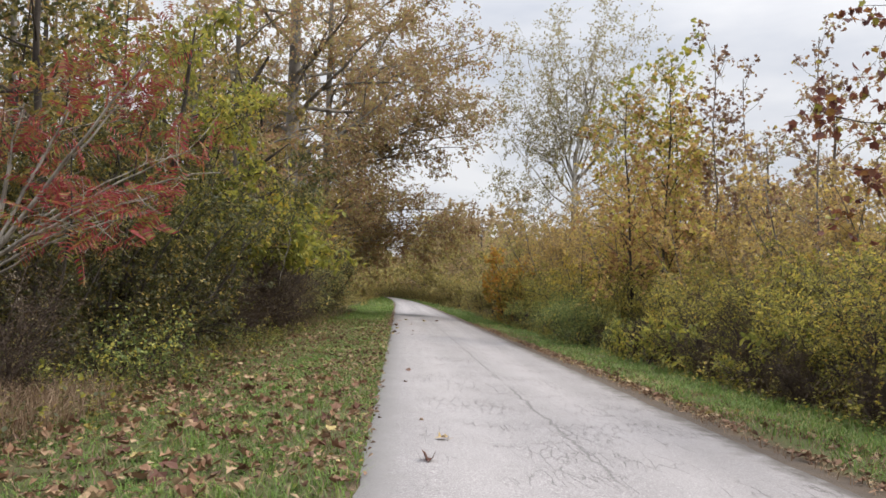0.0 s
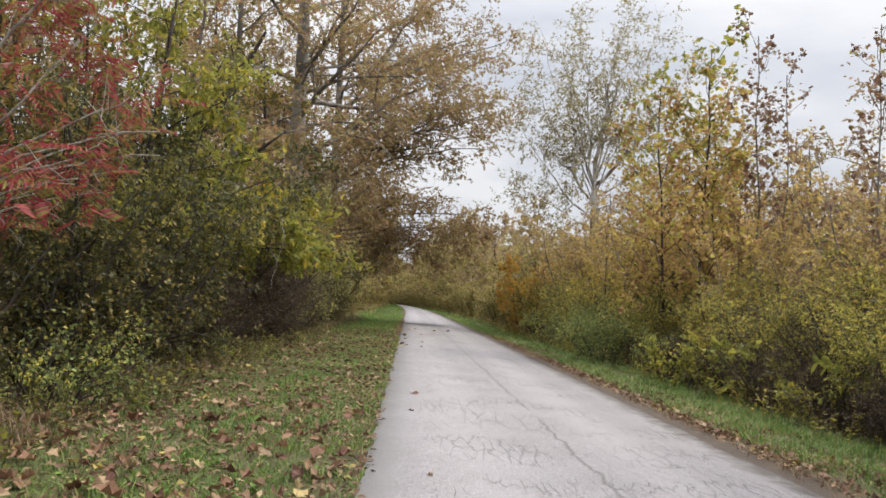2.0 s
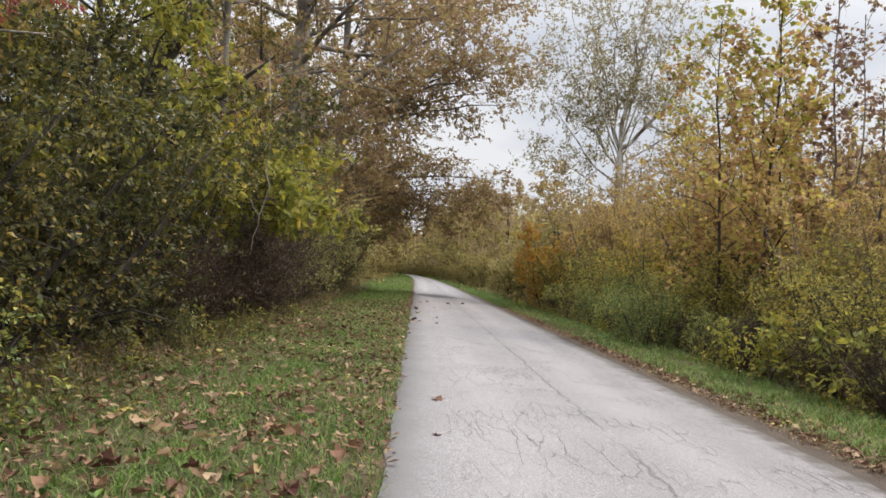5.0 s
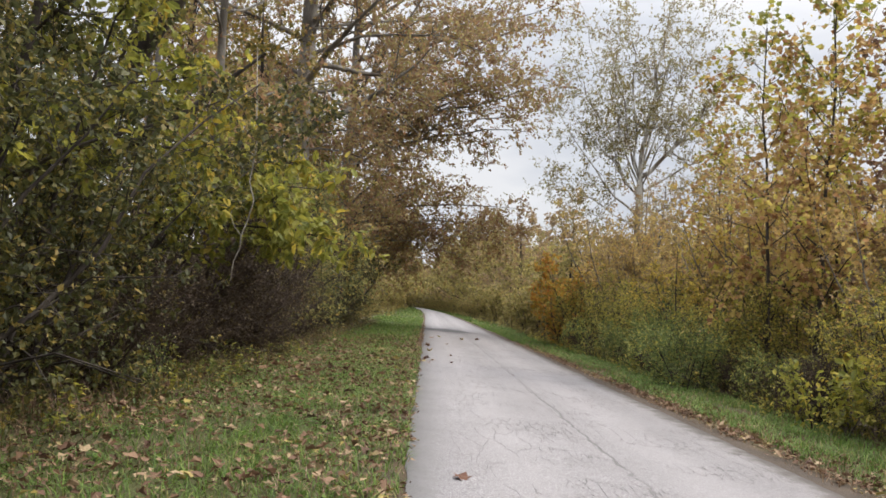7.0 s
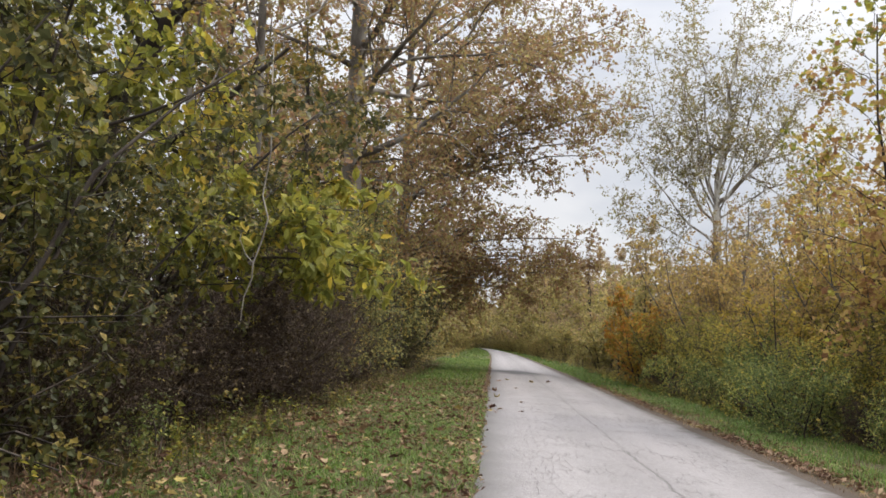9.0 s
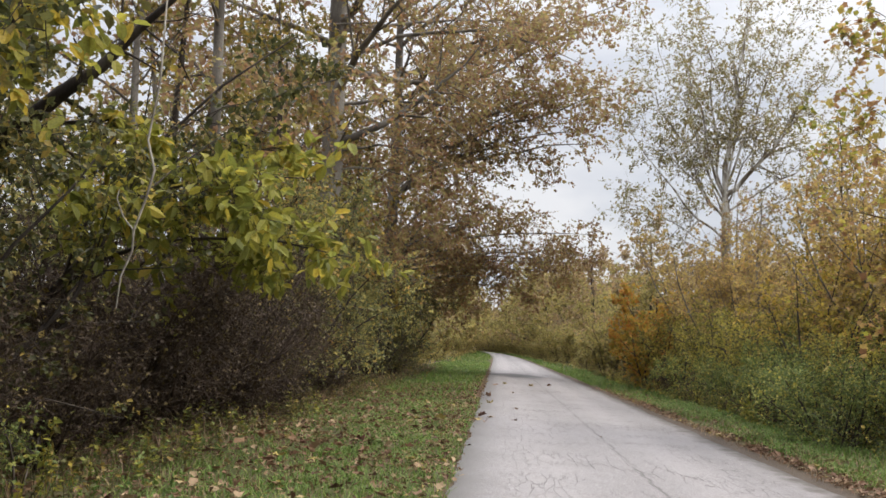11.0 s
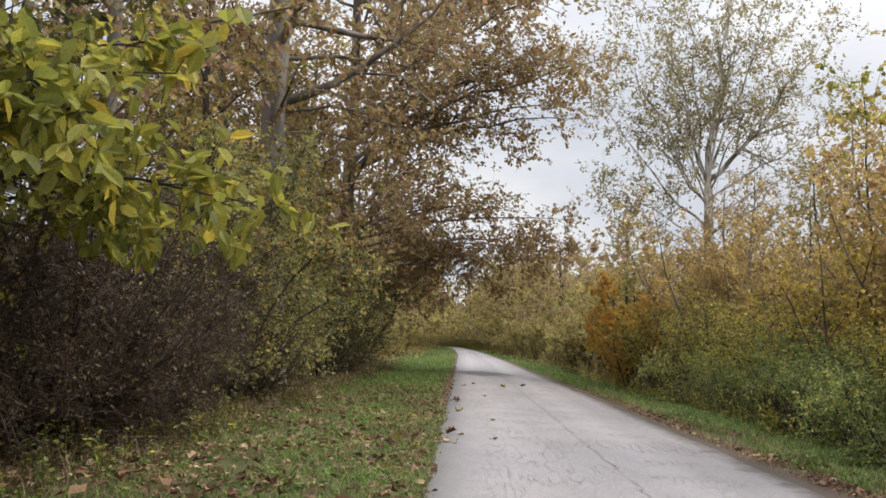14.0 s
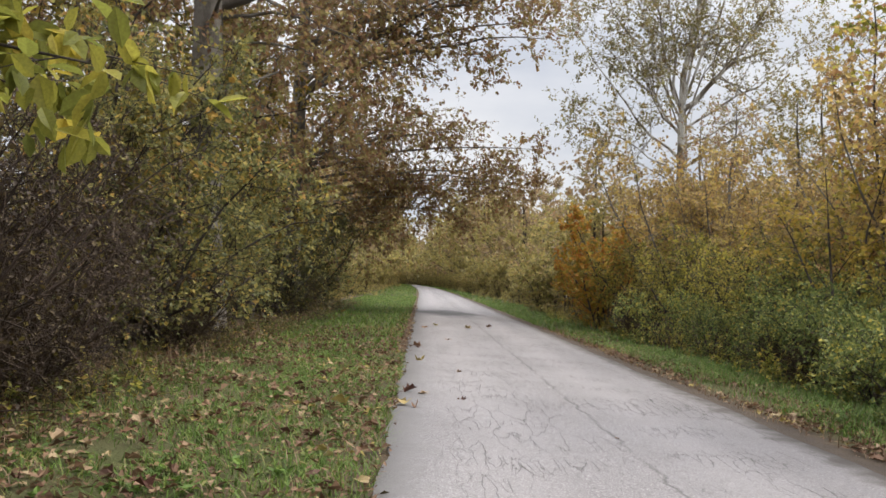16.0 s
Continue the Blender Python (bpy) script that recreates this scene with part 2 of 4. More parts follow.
def road_material():
    m, n, l, b = material("weathered_asphalt", 0.9, 0.25)
    geo = n.new("ShaderNodeNewGeometry")
    pos = geo.outputs["Position"]
    sep = n.new("ShaderNodeSeparateXYZ")
    l.new(pos, sep.inputs[0])
    grit = noise_tex(n, l, pos, 75.0, 4.0)
    stone = noise_tex(n, l, pos, 28.0, 3.0)
    mid = noise_tex(n, l, pos, 9.0, 4.0)
    big = noise_tex(n, l, pos, 0.8, 3.0)
    c = mix_col(n, l, map_val(n, l, big, 0.3, 0.7), (0.180, 0.168, 0.168), (0.226, 0.213, 0.214))
    c = mix_col(n, l, map_val(n, l, mid, 0.4, 0.75, 0.0, 0.45), c, (0.155, 0.142, 0.14))
    c = mix_col(n, l, map_val(n, l, stone, 0.54, 0.68, 0.0, 0.55), c, (0.12, 0.11, 0.108))
    c = mix_col(n, l, map_val(n, l, grit, 0.52, 0.68, 0.0, 0.8), c, (0.085, 0.078, 0.076))
    c = mix_col(n, l, map_val(n, l, grit, 0.46, 0.32, 0.0, 0.6), c, (0.42, 0.40, 0.39))
    # the right half is more worn and dirty
    worn = maths(n, l, "ADD", sep.outputs["X"], maths(n, l, "MULTIPLY", big, 1.4))
    c = mix_col(n, l, map_val(n, l, worn, 2.4, 4.6, 0.0, 0.3), c, (0.125, 0.115, 0.113))
    # paler wheel tracks along the lane
    wob = maths(n, l, "MULTIPLY_ADD", noise_tex(n, l, pos, 0.35, 2.0), 0.5)
    n[-1].inputs[2].default_value = -0.25
    xs = maths(n, l, "ADD", sep.outputs["X"], wob)
    for centre in (1.0, 2.75):
        d = maths(n, l, "ABSOLUTE", maths(n, l, "SUBTRACT", xs, centre))
        c = mix_col(n, l, map_val(n, l, d, 0.1, 0.5, 0.3, 0.0), c, (0.27, 0.252, 0.25))
    # grey gravel along the left edge, brown dirt washed in from the right
    ragged = maths(n, l, "MULTIPLY", noise_tex(n, l, pos, 4.0, 5.0), 0.5)
    lx = maths(n, l, "SUBTRACT", sep.outputs["X"], ragged)
    c = mix_col(n, l, map_val(n, l, lx, -0.25, 0.12, 0.75, 0.0), c, mix_col(n, l, map_val(n, l, grit, 0.4, 0.6), (0.10, 0.095, 0.09), (0.25, 0.235, 0.22)))
    rx = maths(n, l, "ADD", sep.outputs["X"], maths(n, l, "MULTIPLY", ragged, 1.6))
    c = mix_col(n, l, map_val(n, l, rx, 4.2, 4.5, 0.0, 0.92), c, (0.07, 0.06, 0.053))
    # cracks: a broken net, worst along the middle of the lane
    st = n.new("ShaderNodeMapping")
    st.inputs["Scale"].default_value = (1.0, 0.2, 0.0)
    l.new(pos, st.inputs["Vector"])
    nz = n.new("ShaderNodeTexNoise")
    nz.inputs["Scale"].default_value, nz.inputs["Detail"].default_value = 5.0, 5.0
    l.new(st.outputs[0], nz.inputs["Vector"])
    wv = n.new("ShaderNodeVectorMath")
    wv.operation = "MULTIPLY_ADD"
    l.new(nz.outputs["Color"], wv.inputs[0])
    wv.inputs[1].default_value = (0.34, 0.34, 0.0)
    l.new(st.outputs[0], wv.inputs[2])
    total = None
    for scale, width, low, high in ((4.0, 0.018, 0.49, 0.57), (8.5, 0.045, 0.49, 0.58)):
        vo = n.new("ShaderNodeTexVoronoi")
        vo.feature, vo.voronoi_dimensions = "DISTANCE_TO_EDGE", "2D"
        vo.inputs["Scale"].default_value = scale
        l.new(wv.outputs[0], vo.inputs["Vector"])
        line = map_val(n, l, vo.outputs["Distance"], 0.002, width, 1.0, 0.0)
        where = map_val(n, l, noise_tex(n, l, pos, 0.4 + 0.04 * scale, 5.0), low, high)
        part_line = maths(n, l, "MULTIPLY", line, where)
        total = part_line if total is None else maths(n, l, "MAXIMUM", total, part_line)
    edge = map_val(n, l, sep.outputs["X"], 0.3, 0.8)
    total = maths(n, l, "MULTIPLY", total, edge)
    # the long seam
    ws = maths(n, l, "MULTIPLY_ADD", noise_tex(n, l, pos, 3.0, 6.0), 0.24)
    n[-1].inputs[2].default_value = -2.2
    seam = maths(n, l, "ABSOLUTE", maths(n, l, "ADD", sep.outputs["X"], ws))
    seam = map_val(n, l, seam, 0.004, 0.034, 0.95, 0.0)
    seam = maths(n, l, "MULTIPLY", seam, map_val(n, l, noise_tex(n, l, pos, 0.6, 4.0), 0.32, 0.46))
    total = maths(n, l, "MAXIMUM", total, seam)
    c = mix_col(n, l, maths(n, l, "MULTIPLY", total, 0.52), c, (0.05, 0.045, 0.042))
    # a darker patch with a ragged outline far along the lane
    py = maths(n, l, "ABSOLUTE", maths(n, l, "SUBTRACT", sep.outputs["Y"], 53.0))
    px = maths(n, l, "ABSOLUTE", maths(n, l, "SUBTRACT", sep.outputs["X"], 1.3))
    rr = maths(n, l, "ADD", maths(n, l, "DIVIDE", py, 5.5), maths(n, l, "DIVIDE", px, 2.2))
    rr = maths(n, l, "ADD", rr, maths(n, l, "MULTIPLY", noise_tex(n, l, pos, 1.1, 4.0), 1.6))
    dark_patch = map_val(n, l, rr, 1.3, 1.7, 0.85, 0.0)
    c = mix_col(n, l, dark_patch, c, (0.07, 0.068, 0.07))
    l.new(c, b.inputs["Base Color"])
    h = maths(n, l, "SUBTRACT", maths(n, l, "MULTIPLY", grit, 0.5), maths(n, l, "MULTIPLY", total, 1.5))
    bump(n, l, h, b, 0.8, 0.008)
    return m


def ground_material():
    m, n, l, b = material("verge_soil_and_turf", 0.95, 0.15)
    geo = n.new("ShaderNodeNewGeometry")
    pos = geo.outputs["Position"]
    sep = n.new("ShaderNodeSeparateXYZ")
    l.new(pos, sep.inputs[0])
    f = noise_tex(n, l, pos, 40.0, 4.0)
    mid = noise_tex(n, l, pos, 3.0, 4.0)
    big = noise_tex(n, l, pos, 0.7, 3.0)
    c = mix_col(n, l, map_val(n, l, mid, 0.35, 0.65), (0.05, 0.038, 0.024), (0.11, 0.08, 0.05))
    turf = mix_col(n, l, map_val(n, l, f, 0.3, 0.7), (0.035, 0.042, 0.016), (0.085, 0.095, 0.03))
    xw = maths(n, l, "ADD", sep.outputs["X"], maths(n, l, "MULTIPLY", mid, 0.5))
    left = maths(n, l, "MULTIPLY", map_val(n, l, xw, -3.8, -2.4), map_val(n, l, xw, 0.08, -0.16))
    right = maths(n, l, "MULTIPLY", map_val(n, l, xw, 4.75, 5.1), map_val(n, l, xw, 7.2, 6.4))
    green = maths(n, l, "ADD", left, right)
    green = maths(n, l, "MULTIPLY", green, map_val(n, l, big, 0.3, 0.6, 0.35, 0.95))
    c = mix_col(n, l, green, c, turf)
    rim = maths(n, l, "MULTIPLY", map_val(n, l, xw, 4.1, 4.25), map_val(n, l, xw, 4.85, 4.55))
    c = mix_col(n, l, maths(n, l, "MULTIPLY", rim, 0.85), c, (0.075, 0.06, 0.05))
    c = mix_col(n, l, map_val(n, l, f, 0.55, 0.75, 0.0, 0.6), c, (0.05, 0.038, 0.025))
    l.new(c, b.inputs["Base Color"])
    bump(n, l, maths(n, l, "ADD", f, mid), b, 0.9, 0.03)
    return m


M_ROAD, M_GROUND = road_material(), ground_material()


# ---- mesh helpers ----
def mesh_np(name, verts, faces, mat, smooth=False):
    """A mesh from arrays: faces are arrays of three or four indices a row."""
    me = bpy.data.meshes.new(name)
    verts = np.asarray(verts, dtype=np.float32)
    faces = [np.asarray(f, dtype=np.int32) for f in faces if len(f)]
    total = sum(len(f) for f in faces)
    me.vertices.add(len(verts))
    me.vertices.foreach_set("co", verts.ravel())
    me.loops.add(sum(f.size for f in faces))
    me.loops.foreach_set("vertex_index", np.concatenate([f.ravel() for f in faces]))
    me.polygons.add(total)
    counts = np.concatenate([np.full(len(f), f.shape[1], dtype=np.int32) for f in faces])
    me.polygons.foreach_set("loop_start", np.concatenate([[0], np.cumsum(counts)[:-1]]).astype(np.int32))
    me.polygons.foreach_set("use_smooth", np.full(total, smooth))
    me.update(calc_edges=True)
    me.materials.append(mat)
    return me


def unit(v):
    return v / np.maximum(np.linalg.norm(v, axis=-1, keepdims=True), 1e-9)


def across(d):
    """Two unit vectors square to each direction."""
    up = np.where(np.abs(d[..., 2:3]) > 0.9, np.array([1.0, 0, 0]), np.array([0, 0, 1.0]))
    a = unit(np.cross(d, up))
    return a, np.cross(d, a)


class Wood:
    """Collects tapered tubes."""

    def __init__(self):
        self.v, self.f, self.n = [], [], 0

    def tube(self, pts, radii, sides=7):
        pts, radii = np.asarray(pts, float), np.asarray(radii, float)
        d = unit(np.gradient(pts, axis=0))
        a, b = across(d)
        ang = np.linspace(0, 2 * np.pi, sides, endpoint=False)
        ring = pts[:, None] + radii[:, None, None] * (np.cos(ang)[None, :, None] * a[:, None] + np.sin(ang)[None, :, None] * b[:, None])
        k = len(pts)
        i, j = np.meshgrid(np.arange(k - 1), np.arange(sides), indexing="ij")
        j2 = (j + 1) % sides
        self.v.append(ring.reshape(-1, 3))
        self.f.append(self.n + np.stack([i * sides + j, i * sides + j2, (i + 1) * sides + j2, (i + 1) * sides + j], -1).reshape(-1, 4))
        self.n += k * sides

    def sticks(self, p0, p1, r0, r1):
        """Many straight three-sided twigs."""
        a, b = across(unit(p1 - p0))
        out = []
        for p, r in ((p0, r0), (p1, r1)):
            for q in range(3):
                w = 2 * np.pi * q / 3
                out.append(p + np.reshape(r, (-1, 1)) * (math.cos(w) * a + math.sin(w) * b))
        v = np.stack(out, 1)
        base = self.n + 6 * np.arange(len(p0))[:, None]
        self.v.append(v.reshape(-1, 3))
        for q in range(3):
            self.f.append(base + np.array([[q, (q + 1) % 3, 3 + (q + 1) % 3, 3 + q]]))
        self.n += 6 * len(p0)

    def mesh(self, name, mat):
        return mesh_np(name, np.concatenate(self.v), [np.concatenate(self.f)], mat, True)


# leaf outlines: along, across, lift; then the faces
LEAF_SHAPES = {
    "diamond": ([(0, 0, 0), (0.45, 0.34, 0.08), (1, 0, 0), (0.45, -0.34, 0.08)], [(0, 2, 1), (0, 3, 2)]),
    "oval": ([(0, 0, 0), (0.28, 0.25, 0.06), (0.68, 0.24, 0.03), (1, 0, -0.12), (0.68, -0.24, 0.03), (0.28, -0.25, 0.06)], [(0, 3, 2), (0, 2, 1), (0, 4, 3), (0, 5, 4)]),
    "lobed": ([(0, 0, 0), (-0.02, 0.34, 0.10), (0.22, 0.33, 0.02), (0.46, 0.55, 0.12), (0.62, 0.3, 0.02), (1, 0, -0.06), (0.62, -0.3, 0.02), (0.46, -0.55, 0.12), (0.22, -0.33, 0.02), (-0.02, -0.34, 0.10)],
              [(0, 2, 1), (0, 4, 2), (2, 4, 3), (0, 5, 4), (0, 6, 5), (0, 8, 6), (6, 8, 7), (0, 9, 8)]),
}

frond_v, frond_f = [], []
for k in range(8):
    for side in (1, -1):
        x0, w = 0.12 + 0.11 * k, 0.30 - 0.017 * k
        i = len(frond_v)
        frond_v += [(x0, 0.0, -0.12 * x0 ** 2), (x0 + 0.07, side * 0.45 * w, -0.03 - 0.15 * x0 ** 2), (x0 + 0.12, side * w, -0.12 - 0.18 * x0 ** 2), (x0 + 0.02, side * 0.5 * w, -0.07 - 0.15 * x0 ** 2)]
        frond_f += [(i, i + 2, i + 1), (i, i + 3, i + 2)]
LEAF_SHAPES["frond"] = (frond_v, frond_f)


def leaves_np(pos, along, normal, size, shape, fold=None, crumple=None):
    """fold: how far each leaf is closed along its rib, 0 to 1. crumple: a random source for crumpled leaves."""
    co, faces = LEAF_SHAPES[shape]
    co, faces = np.array(co), np.array(faces)
    w = unit(np.cross(normal, along))
    nn = np.cross(along, w)
    s = size[:, None, None]
    shut = np.zeros((len(pos), 1, 1)) if fold is None else fold[:, None, None]
    wide_c = co[None, :, 1:2] * (1 - 0.65 * shut)
    lift_c = co[None, :, 2:3] + shut * (0.55 * np.abs(co[None, :, 1:2]) + 0.35 * co[None, :, 0:1] ** 2)
    v = pos[:, None] + s * (co[None, :, 0:1] * along[:, None] + wide_c * w[:, None] + lift_c * nn[:, None])
    f = faces[None] + len(co) * np.arange(len(pos))[:, None, None]
    if crumple is not None:
        v = v + crumple.normal(0, 0.075, v.shape) * s
    return v.reshape(-1, 3), f.reshape(-1, 3)


def part(name, me, parent, label=""):
    ob = new(name, me)
    ob.parent = parent
    if label:
        ob["label"] = label
    return ob


def base_at(name, x, y, label, category, group="", turn=0.0, size=1.0, z=None):
    ob = new(name)
    ob.empty_display_size = 0.2
    ob.matrix_world = pose(x, y, height(x, y) - 0.03 if z is None else z, 0, 0, turn) @ Matrix.Scale(size, 4)
    return tagged(ob, label, category, group)


# ---- lie of the land ----
def lane(y):
    """How far the lane has swung to the left at y."""
    far = max(0.0, y - 80.0)
    return -4.5 * (far / 200.0) ** 2 - (max(0.0, y - 285.0) / 12.0) ** 2


def height(x, y):
    x = x - lane(min(y, 330.0))
    if x < -4:
        z = -0.012 + 0.02 * min(-4 - x, 10)
    elif x < 0:
        z = -0.012
    elif x < 4.1:
        z = -0.016 - 0.0485 * x
    elif x < 7.5:
        z = -0.215 - 0.07 * (x - 4.1)
    else:
        z = -0.47
    return z + max(0.0, y - 330.0) * 0.06


def spread(a, b, fine_a, fine_b, step, far_step):
    """Grid lines: close together between fine_a and fine_b, growing outwards."""
    mid = list(np.arange(fine_a, fine_b + 1e-6, step))
    out, s, v = [], step, fine_b
    while v < b:
        s = min(s * 1.5, far_step)
        v += s
        out.append(v)
    low, s, v = [], step, fine_a
    while v > a:
        s = min(s * 1.5, far_step)
        v -= s
        low.append(v)
    return np.array(low[::-1] + mid + out)


gx, gy = spread(-600, 600, -6, 10, 0.25, 60), spread(-300, 1200, -6, 60, 0.5, 40)
gv = np.array([(x + (lane(min(y, 330)) if -60 < x < 60 else 0), y, height(x + lane(min(y, 330)), y) + 0.02 * noise.noise((x * 1.3, y * 1.3, 0)) * (0 if -0.2 < x < 4.4 else 1)) for y in gy for x in gx])
ii, jj = np.meshgrid(np.arange(len(gy) - 1), np.arange(len(gx) - 1), indexing="ij")
k = ii * len(gx) + jj
gq = np.stack([k, k + 1, k + 1 + len(gx), k + len(gx)], -1).reshape(-1, 4)
ground = tagged(new("ground", mesh_np("ground", gv, [gq], M_GROUND, True)), "leaf-strewn soil and turf beside the lane", "ground", kind="structure")

# the lane: a slab with ragged edges
rows_y = np.concatenate([np.arange(-12, 60, 0.2), np.arange(60, 326, 2.0)])
cols = 9
rv, rq = [], []
for y in rows_y:
    left = 0.06 * noise.noise((0.0, y * 0.9, 3.0)) + 0.05 * noise.noise((0.0, y * 2.1, 5.0))
    right = 4.12 + 0.10 * noise.noise((9.0, y * 0.5, 3.0)) + 0.04 * noise.noise((9.0, y * 3.5, 5.0))
    for c in range(cols):
        u = c / (cols - 1)
        x = left + (right - left) * u
        rv.append((x + lane(y), y, -0.05 * x + 0.012 * math.sin(math.pi * u) + 0.004))
    rv.append((left + lane(y) - 0.02, y, -0.07))
    rv.append((right + lane(y) + 0.03, y, -0.05 * right - 0.07))
wide = cols + 2
for r in range(len(rows_y) - 1):
    a, b2 = r * wide, (r + 1) * wide
    for c in range(cols - 1):
        rq.append((a + c, a + c + 1, b2 + c + 1, b2 + c))
    rq.append((a + cols, a, b2, b2 + cols))
    rq.append((a + cols - 1, a + cols + 1, b2 + cols + 1, b2 + cols - 1))
road = tagged(new("road", mesh_np("road", rv, [np.array(rq)], M_ROAD, True)), "pale weathered asphalt lane with cracks and a long seam", "road", kind="structure")


# ---- trees and shrubs ----
def bend(rng, start, direction, length, n, rise, wander):
    """A wandering line that gains or loses height."""
    p, d, pts = np.array(start, float), unit(np.array(direction, float)), [np.array(start, float)]
    for _ in range(n):
        d = unit(d + rng.normal(0, wander, 3) + np.array([0, 0, rise]))
        p = p + d * length / n
        pts.append(p.copy())
    return np.array(pts)


def arc(rng, start, tip, bulge, wander, n=9):
    """A limb from start to tip, bowed upwards by bulge, a little crooked."""
    a, c = np.array(start, float), np.array(tip, float)
    m = (a + c) / 2 + np.array([0, 0, bulge])
    t = np.linspace(0, 1, n)[:, None]
    line = (1 - t) ** 2 * a + 2 * t * (1 - t) * m + t ** 2 * c
    line[1:-1] += rng.normal(0, 0.22 * wander, (n - 2, 3)) * np.linalg.norm(c - a) / 4
    return line


def along_line(pts, t):
    x = t * (len(pts) - 1)
    i = np.minimum(x.astype(int), len(pts) - 2)
    f = (x - i)[:, None]
    return pts[i] * (1 - f) + pts[i + 1] * f, unit(pts[i + 1] - pts[i])


def clothe(rng, wood, pts, radius, subs, twigs, leaf, sub_len, twig_len, droop, start=0.2, sub_up=0.15, every=3):
    """Side branches, twigs and leaf places on one limb; returns places and directions of the leaves. every: one twig in so many is built."""
    t = np.sort(rng.uniform(start, 1.0, subs))
    p, d = along_line(pts, t)
    sd = unit(d * 0.6 + unit(rng.normal(0, 1, (subs, 3))) * 0.9 + np.array([0, 0, sub_up]))
    sl = sub_len * (1.15 - 0.6 * t) * rng.uniform(0.6, 1.3, subs)
    mid = p + sd * sl[:, None] * 0.5 + rng.normal(0, 0.05, (subs, 3)) * sl[:, None]
    end = mid + unit(sd + rng.normal(0, 0.3, (subs, 3)) + np.array([0, 0, -droop])) * sl[:, None] * 0.5
    sr = np.maximum(radius * (1 - t) * 0.5, 0.006)
    wood.sticks(p, mid, sr, sr * 0.7)
    wood.sticks(mid, end, sr * 0.7, sr * 0.3)
    pick = np.repeat(np.arange(subs), twigs)
    u = rng.uniform(0.15, 1.0, subs * twigs)[:, None]
    tp = np.where(u < 0.5, p[pick] + (mid - p)[pick] * u * 2, mid[pick] + (end - mid)[pick] * (u - 0.5) * 2)
    td = unit(sd[pick] * 0.5 + unit(rng.normal(0, 1, (len(pick), 3))) + np.array([0, 0, -0.3 * droop]))
    tl = twig_len * rng.uniform(0.5, 1.4, len(pick))[:, None]
    n = len(pick[::every])
    wood.sticks(tp[::every], (tp + td * tl)[::every], np.full(n, 0.005), np.full(n, 0.002))
    pk = np.repeat(np.arange(len(pick)), leaf)
    q = rng.uniform(0.1, 1.05, len(pk))[:, None]
    pos = tp[pk] + td[pk] * tl[pk] * q
    along = unit(td[pk] * 0.5 + unit(rng.normal(0, 1, (len(pk), 3))) + np.array([0, 0, -droop]))
    return pos, along


def crown_mesh(rng, name, places, size, shape, mat):
    pos, along = np.concatenate([p for p, _ in places]), np.concatenate([a for _, a in places])
    normal = unit(rng.normal(0, 0.6, pos.shape) + np.array([0, 0, 0.9]))
    v, f = leaves_np(pos, along, normal, size * rng.uniform(0.55, 1.25, len(pos)), shape)
    return mesh_np(name, v, [f], mat)


